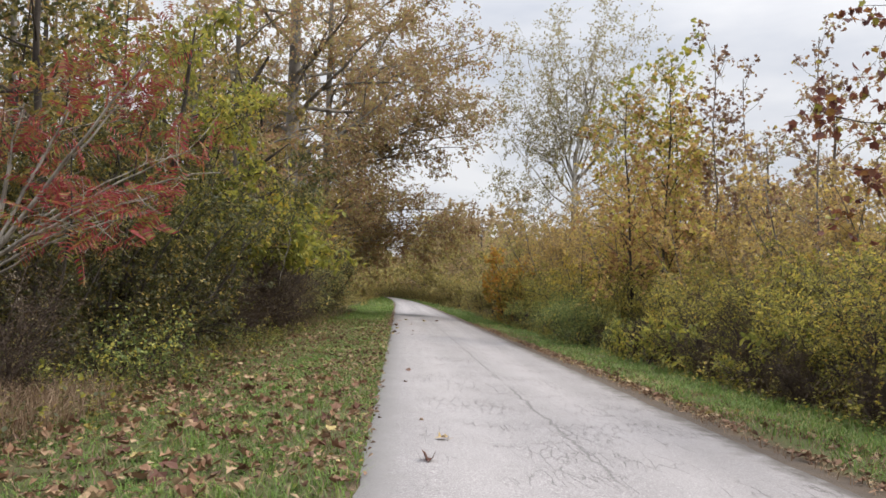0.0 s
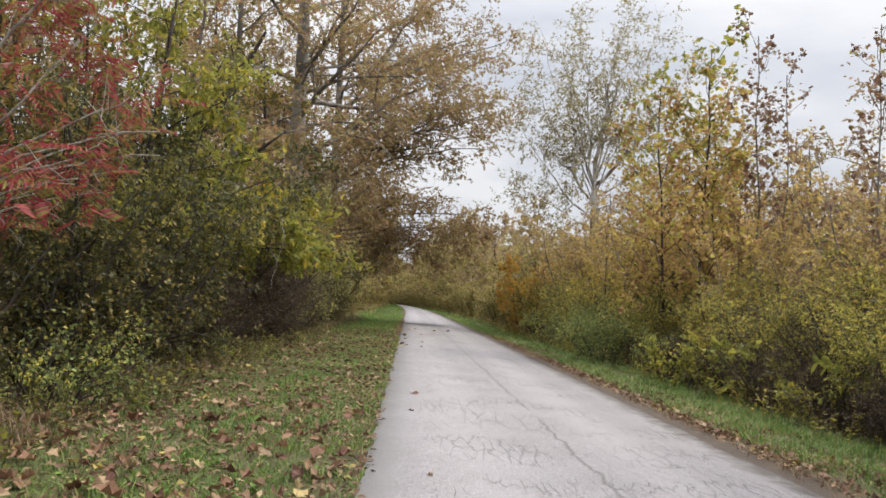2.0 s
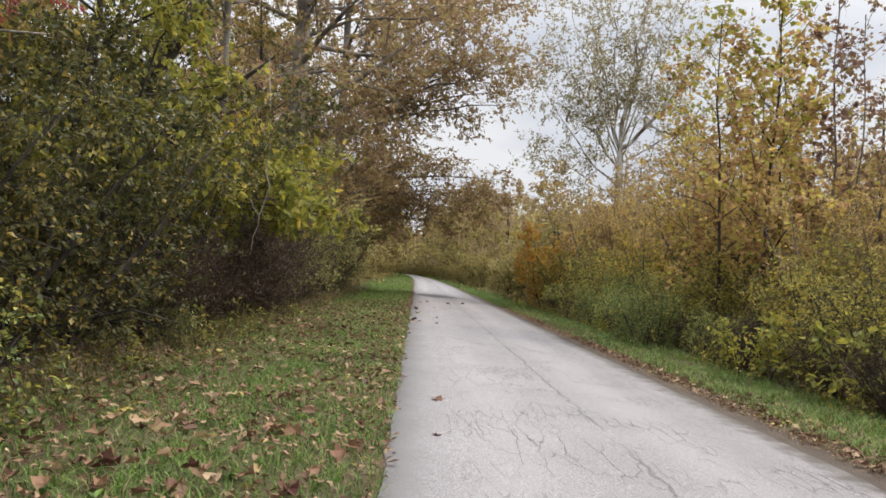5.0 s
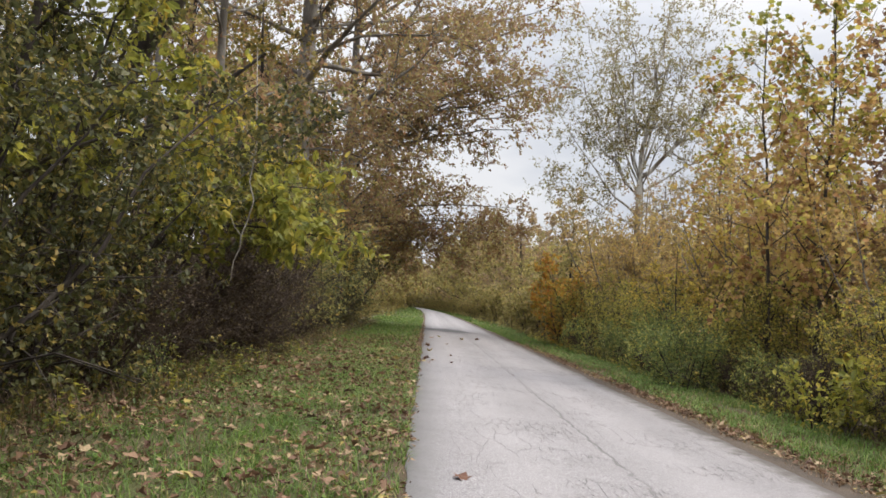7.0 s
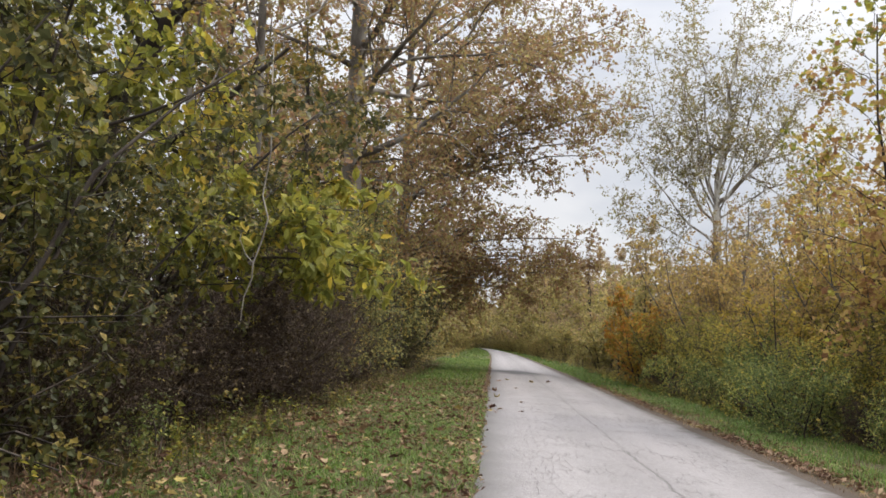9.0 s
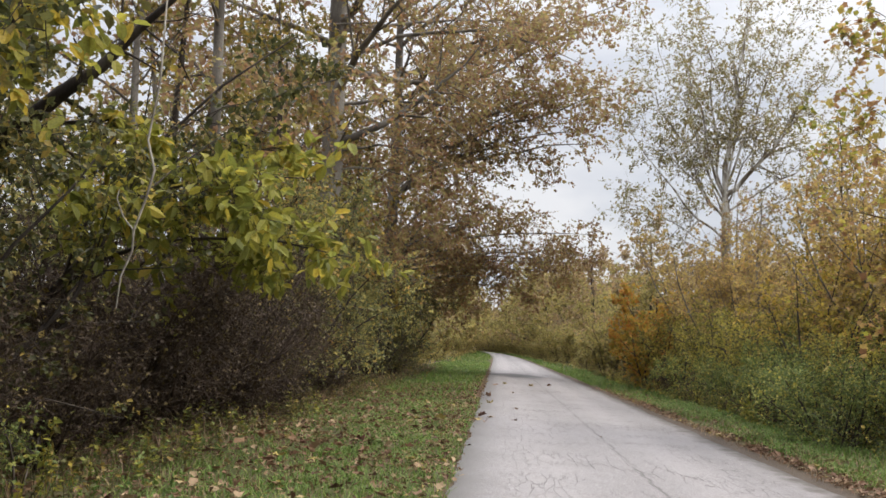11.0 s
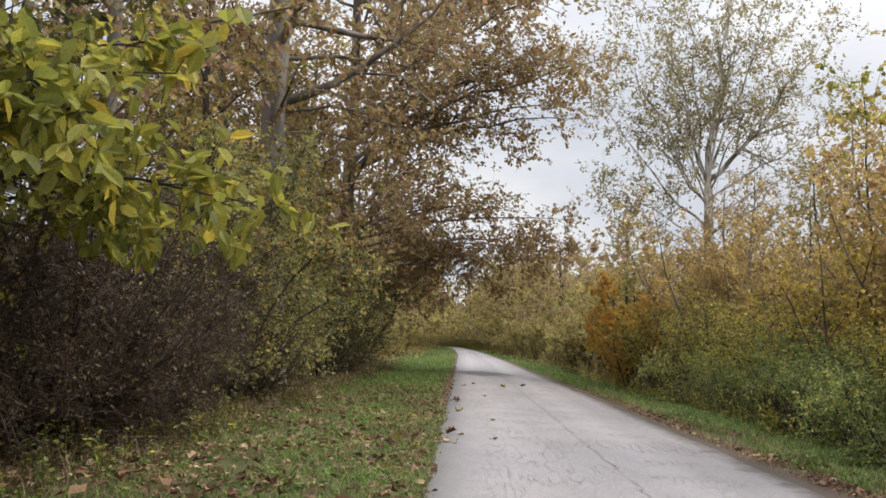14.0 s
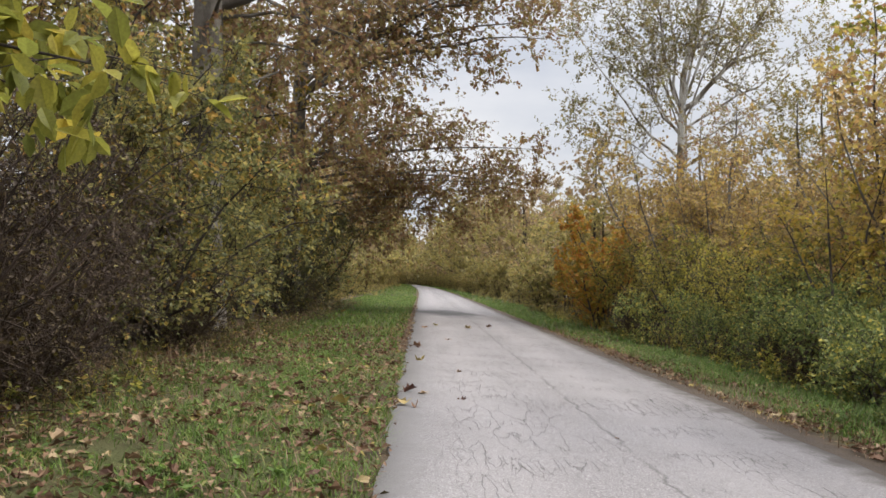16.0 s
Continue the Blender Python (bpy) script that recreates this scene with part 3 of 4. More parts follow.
def tree(name, x, y, label, seed, tall, trunk_r, limbs, reach, subs, twigs, leaf, leaf_size, shape, mat, bark, bole=0.3, lean=(0, 0),
         climb=0.5, droop=0.3, sub_len=None, group="", turn=0.0, taper=0.25, narrow=0.6, wander=0.12, category="tree", top=0.97, every=3, aimed=(), wobble=0.012, tips=None):
    """A trunk, limbs that are parts of their own, twigs, and a crown of leaves.
    aimed: limbs by (height, tip x, y, z from the foot, bulge upwards, radius); tips: (height, material) of the topmost leaves."""
    rng = np.random.default_rng(seed)
    root = base_at(name, x, y, label, category, group, turn)
    n = 9
    tz = np.linspace(0, 1, n)
    pts = np.stack([lean[0] * tall * tz ** 1.3, lean[1] * tall * tz ** 1.3, tall * 0.92 * tz], -1)
    pts[1:, :2] += np.cumsum(rng.normal(0, wobble * tall, (n - 1, 2)), 0) * 0.5
    pts[0, 2] = -0.25
    radii = trunk_r * (1 - (1 - taper) * tz) * np.array([1.35] + [1.0] * (n - 1))
    radii[-1] = 0.015
    w = Wood()
    w.tube(pts, radii, 10)
    part("trunk", w.mesh("trunk", bark), root)
    places = []
    twig_wood = Wood()
    todo = []
    for i in range(limbs):
        f = bole + (top - bole) * (i + rng.uniform(0, 0.9)) / limbs
        az = 2.4 * i + rng.uniform(-0.4, 0.4)
        length = reach * (1 - narrow * (f - bole) / (1 - bole)) * rng.uniform(0.75, 1.2)
        todo.append((f, az, length, climb))
    lines = []
    for f, az, length, rise in todo:
        p, _ = along_line(pts, np.array([f]))
        line = bend(rng, p[0], (math.cos(az), math.sin(az), rise), length, 7, 0.06 - 0.1 * droop, wander)
        lines.append((line, max(0.012, trunk_r * (1 - (1 - taper) * f) * 0.45 * min(1.0, length / reach + 0.2)), length))
    for h, tx, ty, tz_, bulge, r in aimed:
        p, _ = along_line(pts, np.array([min(0.99, h / (tall * 0.92))]))
        line = arc(rng, p[0], (tx, ty, tz_), bulge, wander)
        lines.append((line, r, float(np.linalg.norm(line[-1] - line[0]))))
    for line, r, length in lines:
        lw = Wood()
        lw.tube(line, np.linspace(r, max(0.006, 0.12 * r), len(line)), 7)
        k = max(3, int(subs * length / reach))
        places.append(clothe(rng, twig_wood, line, r, k, twigs, leaf, sub_len or reach * 0.35, 0.4 if reach < 4 else 0.7, droop, every=every))
        part("limb", lw.mesh("limb", bark), root)
    tagged(part("twig_spray", twig_wood.mesh("twig_spray", bark), root), kind="stuff")
    if tips:
        pos, along = np.concatenate([p for p, _ in places]), np.concatenate([d for _, d in places])
        high = pos[:, 2] + rng.normal(0, 0.06 * tall, len(pos)) > tips[0]
        places = [(pos[~high], along[~high])]
        tagged(part("crown_top", crown_mesh(rng, "crown_top", [(pos[high], along[high])], leaf_size * 1.1, shape, tips[1]), root, "yellow-green leaves at the top"), kind="stuff")
    part("crown", crown_mesh(rng, "crown", places, leaf_size, shape, mat), root)
    return root


def shrub(name, x, y, label, seed, tall, wide_r, stems, subs, twigs, leaf, leaf_size, shape, mat, bark=B_DARK, droop=0.35, start=0.06, group="", turn=0.0, category="shrub", every=4):
    """Many stems from the ground, arching outwards, and one crown of leaves."""
    rng = np.random.default_rng(seed)
    root = base_at(name, x, y, label, category, group, turn)
    places = []
    twig_wood = Wood()
    for i in range(stems):
        az = 2.4 * i + rng.uniform(-0.5, 0.5)
        out = wide_r * rng.uniform(0.25, 1.0) / tall
        line = bend(rng, (0.25 * math.cos(az), 0.25 * math.sin(az), -0.1), (out * math.cos(az), out * math.sin(az), 1.0), tall * rng.uniform(0.7, 1.1), 6, -0.02, 0.14)
        w = Wood()
        r = 0.012 + 0.006 * tall
        w.tube(line, np.linspace(r, 0.006, len(line)), 5)
        places.append(clothe(rng, twig_wood, line, r, subs, twigs, leaf, wide_r * 0.55, 0.32, droop, start, every=every))
        part("stem", w.mesh("stem", bark), root)
    tagged(part("twig_spray", twig_wood.mesh("twig_spray", bark), root), kind="stuff")
    part("crown", crown_mesh(rng, "crown", places, leaf_size, shape, mat), root)
    return root


def again(ob, x, y, turn, size=1.0, label=""):
    c = copy_thing(ob, pose(x, y, height(x, y) - 0.05, 0, 0, turn) @ Matrix.Scale(size, 4))
    c.scale = (size, size, size)
    if label:
        c["label"] = label
    return c


rng = np.random.default_rng(11)

# left side: dense shrubs along the verge
privet = shrub("privet_shrub", -4.7, 12.2, "dense dark green privet shrub beside the grassy verge", 1, 4.8, 2.4, 10, 16, 11, 9, 0.076, "diamond", L_GREEN, group="shrubs along the lane")
olive = shrub("honeysuckle_shrub", -4.9, 29.5, "olive green honeysuckle shrub with yellowing leaves beside the verge", 2, 4.4, 2.3, 10, 16, 11, 9, 0.072, "diamond", L_HONEY, group="shrubs along the lane")
bare = shrub("withered_shrub", -4.6, 22.6, "tangled dark brown withered shrub with few leaves", 3, 3.1, 1.9, 14, 20, 9, 2, 0.055, "diamond", L_DEAD, B_BRIAR, group="shrubs along the lane", start=0.02, every=1)
for x, y, s in ((-5.2, 8.4, 0.8), (-4.7, 10.3, 0.95), (-4.9, 14.6, 1.1), (-5.3, 17.0, 1.0), (-7.2, 13.4, 1.5), (-7.0, 19.4, 1.4), (-4.6, 44.0, 0.95), (-5.6, 48.5, 1.3), (-5.4, 52.5, 1.2)):
    again(privet, x, y, rng.uniform(0, 360), s)
for x, y, s in ((-5.6, 28.6, 1.2), (-5.3, 33.4, 1.2), (-5.1, 35.4, 1.0), (-5.6, 38.6, 1.2), (-5.5, 42.5, 1.1), (-7.2, 25.2, 1.45), (-4.7, 30.6, 1.35), (-7.6, 7.6, 1.15), (-5.4, 57.0, 1.2), (-5.4, 62.0, 1.3)):
    again(olive, x, y, rng.uniform(0, 360), s)
for x, y, s in ((-4.8, 20.4, 1.1), (-4.7, 24.4, 1.15), (-4.3, 23.4, 1.0), (-4.4, 16.2, 0.75), (-4.3, 18.4, 0.75), (-4.5, 6.3, 0.65), (-4.9, 26.4, 1.15), (-3.9, 25.0, 0.7), (-6.2, 22.6, 1.3), (-6.4, 25.6, 1.3), (-4.0, 31.2, 0.6), (-4.1, 45.0, 0.6)):
    again(bare, x, y, rng.uniform(0, 360), s)

# left side: trees
sumac = tree("staghorn_sumac", -4.9, 5.3, "leaning staghorn sumac with red autumn leaflets and bare grey limbs", 4, 1.9, 0.05, 0, 1.8, 4, 2, 3, 0.34, "frond", L_RED, B_PALE, bole=0.4, lean=(0.5, 0.03), climb=0.3, droop=0.25, every=2, taper=0.7,
             aimed=((1.5, 2.5, 0.1, 4.0, 0.05, 0.032), (1.7, 3.2, 0.2, 2.7, 0.35, 0.022), (1.4, 2.7, 0.0, 2.45, 0.3, 0.018), (1.3, 2.6, -0.3, 2.2, 0.3, 0.014), (1.6, 1.7, 0.4, 3.8, 0.1, 0.02), (1.6, 1.1, 0.2, 3.4, 0.1, 0.02), (1.7, 2.8, 0.6, 3.0, 0.2, 0.02)))
again(sumac, -6.2, 7.8, 20, 1.15)
box = tree("boxelder", -5.3, 20.8, "boxelder with large drooping yellow-green leaves over the verge", 5, 4.4, 0.10, 0, 2.2, 9, 6, 5, 0.19, "oval", L_BRIGHT, B_DARK, bole=0.5, lean=(0.04, 0), climb=0.25, droop=0.6,
           aimed=((2.2, 3.9, -0.4, 2.4, 0.7, 0.035), (2.0, 3.2, 0.8, 2.5, 0.6, 0.03), (2.4, 3.1, -1.6, 2.8, 0.6, 0.03), (2.8, 3.4, -0.9, 3.3, 0.5, 0.035), (3.2, 2.8, 0.3, 3.9, 0.4, 0.03), (2.2, 1.8, -2.6, 2.8, 0.5, 0.03), (3.0, 1.6, -1.8, 3.7, 0.4, 0.03)))
maple = tree("boxelder", -5.0, 14.4, "slender boxelder with bright yellow-green leaves among shrubs", 6, 8.0, 0.10, 14, 2.9, 14, 7, 7, 0.13, "oval", L_BRIGHT, B_DARK, bole=0.3, lean=(0.1, 0), climb=0.3, droop=0.5)
dark = tree("leaning_tree", -7.7, 19.3, "dark leaning tree with thick crooked limbs and thin foliage", 7, 4.3, 0.27, 0, 3.2, 8, 5, 3, 0.11, "diamond", L_OLIVE, B_DARK, bole=0.5, lean=(0.5, -0.02), climb=0.6, droop=0.3, taper=0.7, wobble=0.004,
            aimed=((3.4, 4.5, -1.3, 7.4, 0.0, 0.25), (3.0, 5.0, -0.9, 5.2, -0.2, 0.15), (3.9, 3.4, 0.8, 7.6, 0.2, 0.09), (3.9, 3.9, -2.4, 6.6, 0.3, 0.06), (3.0, 3.4, -2.2, 4.4, 0.3, 0.045), (3.9, 1.5, -1.8, 7.4, 0.2, 0.07)))
thicket = tree("thicket_tree", -8.5, 9.0, "slim dark-trunked tree with thin olive and brown leaves", 8, 11.5, 0.13, 15, 3.8, 11, 6, 6, 0.14, "diamond", L_OLIVE, B_DARK, bole=0.15, climb=0.6, droop=0.25, group="trees of the wood")
thicket_brown = tree("thicket_tree", -9.5, 14.0, "slim grey-trunked tree with sparse brown leaves", 9, 12.5, 0.12, 14, 3.8, 11, 6, 7, 0.135, "diamond", L_BROWN, B_GREY, bole=0.2, climb=0.7, droop=0.2, group="trees of the wood")
syc = tree("sycamore", -4.85, 36.2, "tall sycamore with flaking pale trunk and brown-green leaves", 10, 23.0, 0.44, 17, 7.5, 15, 9, 9, 0.15, "diamond", L_BROWN, B_TRUNK, bole=0.36, climb=0.3, droop=0.4, wobble=0.003, taper=0.35,
           aimed=((10.4, 7.8, 0.2, 10.4, 2.1, 0.08), (7.4, 3.8, 0.2, 6.8, 1.0, 0.06), (6.8, 3.0, -0.8, 6.2, 0.6, 0.045), (9.6, -4.5, 2.0, 10.6, 0.8, 0.08), (9.0, 4.4, 4.6, 10.0, 0.6, 0.07), (11.4, 6.0, 5.0, 13.6, 0.5, 0.08), (10.6, 2.6, -4.6, 13.6, 0.6, 0.07),
                  (6.2, -3.4, -3.0, 8.4, 0.5, 0.05), (5.6, 2.8, 3.2, 7.2, 0.4, 0.05), (7.0, 1.6, -3.2, 8.6, 0.4, 0.05), (8.0, -2.4, -3.6, 10.0, 0.4, 0.05)))
syc2 = tree("sycamore", -6.0, 28.0, "straight sycamore with grey trunk and thin brown leaves", 12, 19.0, 0.17, 14, 5.0, 13, 8, 6, 0.18, "diamond", L_BROWN, B_TRUNK, bole=0.35, climb=0.5, droop=0.3, wobble=0.004)
arch = tree("sycamore", -4.4, 46.0, "broad sycamore arching brown and green leaves over the lane", 13, 24.0, 0.32, 11, 7.0, 18, 9, 11, 0.152, "diamond", L_BROWN, B_TRUNK, bole=0.4, climb=0.35, droop=0.3, narrow=0.4, wobble=0.005, sub_len=2.6,
            aimed=((7.8, 9.0, 0.5, 10.2, 1.3, 0.10), (8.3, 8.7, 2.0, 11.2, 1.0, 0.10), (8.8, 9.5, -1.0, 12.0, 0.8, 0.10), (9.6, 9.8, 3.0, 13.6, 0.8, 0.11), (10.6, 9.3, -2.0, 15.0, 0.8, 0.11), (12.0, 10.0, 1.0, 16.8, 0.8, 0.11),
                   (13.0, 9.5, 4.0, 18.3, 0.7, 0.10), (14.4, 8.0, -1.0, 19.6, 0.6, 0.10), (16.0, 7.0, 3.0, 21.6, 0.5, 0.09), (9.0, 6.0, -4.0, 13.6, 0.8, 0.09), (11.0, 5.0, -5.0, 16.6, 0.8, 0.09), (8.0, 5.2, -3.0, 11.8, 0.8, 0.08),
                   (7.6, 3.6, 4.0, 11.0, 0.7, 0.08), (10.0, 3.0, 6.0, 15.0, 0.6, 0.09), (7.0, 2.6, -3.4, 9.6, 0.5, 0.07), (7.8, 7.2, 0.0, 12.4, 0.8, 0.09),
                   (5.6, 3.4, -2.6, 8.2, 0.4, 0.06), (5.0, 4.2, 1.6, 7.4, 0.4, 0.06), (6.4, -3.6, -4.0, 9.0, 0.4, 0.06), (4.4, 2.4, -4.2, 6.4, 0.4, 0.05), (6.0, 1.2, -4.6, 10.0, 0.4, 0.06)))
arch_low = tree("low_sycamore", -4.8, 53.0, "low spreading sycamore with brown leaves hanging over the lane", 14, 9.8, 0.2, 9, 4.0, 11, 9, 9, 0.145, "diamond", L_RUSSET_SHADED, B_TRUNK, bole=0.3, climb=0.3, droop=0.6, narrow=0.4, sub_len=2.1,
                aimed=((5.2, 10.2, -1.0, 5.9, 1.1, 0.08), (6.0, 9.6, -2.4, 6.8, 0.9, 0.08), (4.6, 8.9, 0.2, 5.0, 1.0, 0.07), (6.6, 7.0, -1.8, 7.6, 0.6, 0.07), (5.6, 9.8, 1.0, 5.6, 1.0, 0.07), (6.2, 6.0, -3.4, 7.4, 0.5, 0.07), (4.2, 6.0, -2.6, 4.6, 0.8, 0.06), (3.8, 7.4, -0.4, 4.2, 0.9, 0.06),
                       (5.0, 8.4, -1.2, 5.4, 0.8, 0.06), (6.6, 5.0, 0.6, 8.0, 0.4, 0.06), (3.4, 4.2, -2.0, 3.6, 0.5, 0.05), (5.2, 3.4, -3.0, 6.0, 0.4, 0.05), (6.8, 3.6, -1.6, 9.0, 0.4, 0.05), (4.4, 4.8, 0.8, 5.0, 0.6, 0.05)))
for x, y, s in ((-5.8, 33.2, 1.05), (-5.2, 39.6, 1.1)):
    again(thicket, x, y, rng.uniform(0, 360), s)
for x, y, s in ((-5.0, 42.4, 1.05), (-6.4, 43.6, 1.0), (-7.6, 47.5, 1.05), (-6.2, 50.0, 0.85), (-8.6, 40.5, 1.15), (-6.6, 56.5, 1.1), (-9.6, 33.5, 1.15)):
    again(thicket_brown, x, y, rng.uniform(0, 360), s)
for x, y, s in ((-12.0, 6.0, 1.0), (-9.0, 19.0, 1.0), (-13.0, 12.5, 1.1), (-10.5, 25.0, 1.0), (-9.5, 38.0, 1.1), (-8.0, 55.0, 1.1), (-6.0, 10.8, 0.8), (-6.6, 28.6, 1.1), (-8.4, 13.2, 1.0), (-6.0, 41.0, 0.95)):
    again(thicket, x, y, rng.uniform(0, 360), s)
for x, y, s in ((-11.5, 9.5, 1.0), (-7.2, 26.5, 1.05), (-8.8, 16.4, 1.1), (-7.6, 35.4, 1.1), (-12.5, 17.0, 1.1), (-13.0, 28.0, 1.1), (-10.0, 44.0, 1.2), (-8.5, 51.0, 1.2), (-6.6, 37.8, 1.05)):
    again(thicket_brown, x, y, rng.uniform(0, 360), s)

# right side: shrubs
hedge = shrub("thicket_shrub", 8.3, 14.5, "yellow-green thicket shrub with dark bare stems below", 21, 2.9, 1.6, 11, 12, 8, 7, 0.066, "diamond", L_HEDGE, start=0.32, every=2, group="shrubs across the lane")
green_bush = shrub("green_shrub", 6.7, 26.2, "rounded grey-green shrub at the edge of the verge", 22, 1.9, 1.5, 10, 12, 9, 10, 0.056, "diamond", L_SHRUB, start=0.05, group="shrubs across the lane")
yellow_bush = shrub("spicebush", 6.8, 18.9, "small shrub with bright yellow-green leaves at the verge", 23, 1.1, 0.7, 5, 6, 4, 5, 0.11, "oval", L_BRIGHT, start=0.4, group="shrubs across the lane")
gold_bush = shrub("golden_shrub", 8.7, 31.9, "tall golden yellow shrub in autumn colour", 28, 5.4, 2.4, 9, 12, 8, 5, 0.12, "diamond", L_GOLD, start=0.25)
orange_bush = shrub("orange_shrub", 7.3, 48.6, "orange and yellow small tree beside the lane", 25, 5.0, 2.0, 9, 12, 9, 7, 0.17, "diamond", L_ORANGE, start=0.1)
for x, y, s in ((7.7, 6.5, 0.8), (8.0, 9.2, 0.95), (7.9, 11.8, 0.9), (8.2, 17.4, 0.95), (8.4, 20.4, 1.0), (9.9, 12.8, 1.3), (10.2, 17.0, 1.3), (10.5, 22.0, 1.3), (9.2, 25.5, 1.1), (8.2, 28.8, 1.0), (8.2, 34.6, 1.0), (8.4, 37.8, 1.2), (8.6, 42.0, 1.4), (10.5, 29.0, 1.4), (10.8, 36.0, 1.5), (9.8, 8.0, 1.15), (8.0, 46.0, 1.3)):
    again(hedge, x, y, rng.uniform(0, 360), s)
for x, y, s in ((7.2, 28.6, 0.95), (7.6, 31.0, 1.1), (7.8, 33.6, 1.2), (7.4, 36.4, 0.9), (7.6, 23.4, 0.8), (7.5, 40.5, 1.1), (8.8, 30.5, 1.35), (9.0, 34.0, 1.4)):
    again(green_bush, x, y, rng.uniform(0, 360), s)
for x, y, s in ((7.5, 13.2, 0.9), (8.0, 15.4, 1.6), (8.2, 13.0, 1.7), (7.5, 19.2, 0.9), (6.8, 31.2, 0.6), (8.4, 18.6, 1.6), (8.8, 10.2, 1.7)):
    again(yellow_bush, x, y, rng.uniform(0, 360), s)
again(orange_bush, 8.4, 57.0, 100, 0.8)
for x, y, s in ((7.5, 8.2, 0.45), (7.3, 10.6, 0.42), (7.6, 12.4, 0.5), (7.4, 15.0, 0.45), (7.5, 17.0, 0.5), (7.6, 20.8, 0.5), (7.8, 22.8, 0.5), (7.7, 25.0, 0.48), (8.6, 14.0, 0.8), (8.8, 18.8, 0.8), (9.0, 10.8, 0.8), (7.6, 45.0, 0.6), (7.2, 31.6, 0.4), (7.0, 30.9, 0.3)):
    again(bare, x, y, rng.uniform(0, 360), s)
brush = shrub("brush_tree", 12.0, 17.0, "tangled small tree with thin olive brown leaves", 27, 6.0, 2.2, 9, 13, 8, 6, 0.12, "diamond", L_BRUSH, B_GREY, start=0.12, group="small trees across the lane")
for i in range(44):
    y = 8.5 + 1.12 * i
    x = (10.6, 13.4, 11.8, 15.2)[i % 4] + rng.uniform(-0.6, 0.6)
    again(brush, x, y, rng.uniform(0, 360), (1.0 + 0.135 * (y + 3.7) if y < 36 else max(5.0, 1.6 + 0.13 * (y - 12.0))) / 6.0 * rng.uniform(0.85, 1.12))
again(brush, 10.3, 46.5, 40, 1.25)
for x, y, s in ((16.5, 27.0, 1.2), (17.5, 31.5, 1.3), (14.8, 33.0, 1.2), (18.5, 36.0, 1.4), (15.5, 21.5, 1.0), (20.0, 41.0, 1.5), (13.0, 13.0, 0.75)):
    again(brush, x, y, rng.uniform(0, 360), s)
pale_bush = shrub("pale_leaved_shrub", -3.7, 8.9, "low arching shrub with pale yellowish leaves at the verge edge", 26, 1.25, 0.9, 7, 9, 6, 5, 0.06, "diamond", L_SHRUB, start=0.25)
again(pale_bush, -4.5, 7.3, 80, 0.7)
again(pale_bush, -3.8, 17.0, 200, 0.8)

# right side: trees
sapling = tree("sycamore_sapling", 9.2, 24.7, "slender sycamore sapling with golden brown leaves", 31, 11.0, 0.06, 24, 2.9, 9, 6, 3, 0.145, "lobed", L_SAPLING, B_DARK, bole=0.14, climb=0.8, droop=0.3, narrow=0.55, group="sycamore saplings", tips=(9.2, L_BRIGHT))
again(sapling, 8.4, 25.6, 130, 0.92)
again(sapling, 10.0, 25.4, 230, 0.8)
thin = tree("sycamore_sapling", 11.2, 25.2, "thin upright sycamore sapling with sparse dark brown leaves", 32, 11.8, 0.05, 18, 2.2, 6, 5, 3, 0.15, "lobed", L_THIN, B_GREY, bole=0.15, climb=0.8, droop=0.2, narrow=0.6, group="sycamore saplings")
again(thin, 13.2, 27.5, 100, 0.95)
again(thin, 12.6, 20.5, 200, 0.9)
again(sapling, 11.4, 31.0, 300, 0.9)
again(sapling, 13.5, 34.5, 60, 0.8)
again(sapling, 10.4, 34.6, 200, 0.85)
maroon = tree("maroon_tree", 8.6, 6.8, "near tree with dark maroon and orange leaves on thin twigs", 33, 7.5, 0.08, 16, 3.6, 10, 6, 5, 0.12, "lobed", L_MAROON, B_DARK, bole=0.3, climb=0.5, droop=0.3)
white = tree("white_sycamore", 13.0, 58.0, "tall white-limbed sycamore with thin pale green leaves", 34, 12.5, 0.36, 0, 10.0, 30, 8, 8, 0.15, "diamond", L_PALE, B_WHITE, bole=0.75, climb=1.4, droop=0.15, taper=0.55, wander=0.2, sub_len=3.6, wobble=0.004,
             aimed=((8.0, -5.6, 0.5, 15.5, -1.6, 0.081), (10.6, 5.6, 0.5, 17.5, -1.2, 0.160), (10.9, 1.6, 0.0, 21.5, -0.4, 0.180), (10.4, -2.6, -0.6, 20.5, -0.6, 0.087), (10.2, -0.8, 1.5, 23.5, 0.0, 0.087), (10.8, 4.2, -1.5, 22.5, -0.6, 0.081),
                    (9.6, 8.2, 1.0, 15.5, -0.6, 0.074), (9.2, -5.4, -1.5, 19.5, -1.0, 0.068), (7.2, -6.0, -0.5, 10.2, 0.5, 0.050), (6.6, -5.0, -1.6, 8.6, 0.4, 0.043), (7.6, 5.2, -1.5, 10.5, 0.4, 0.050), (8.8, 8.8, -0.5, 12.6, 0.5, 0.056),
                    (10.4, 8.0, 1.5, 20.5, -0.8, 0.074), (10.0, -4.0, 2.5, 23.0, -0.4, 0.068), (9.8, 2.2, -3.0, 15.5, 0.3, 0.056), (9.0, -2.4, -3.0, 13.8, 0.3, 0.050), (10.8, 3.0, 2.5, 25.0, 0.0, 0.074), (9.4, -6.4, 1.5, 17.6, -0.6, 0.062)))
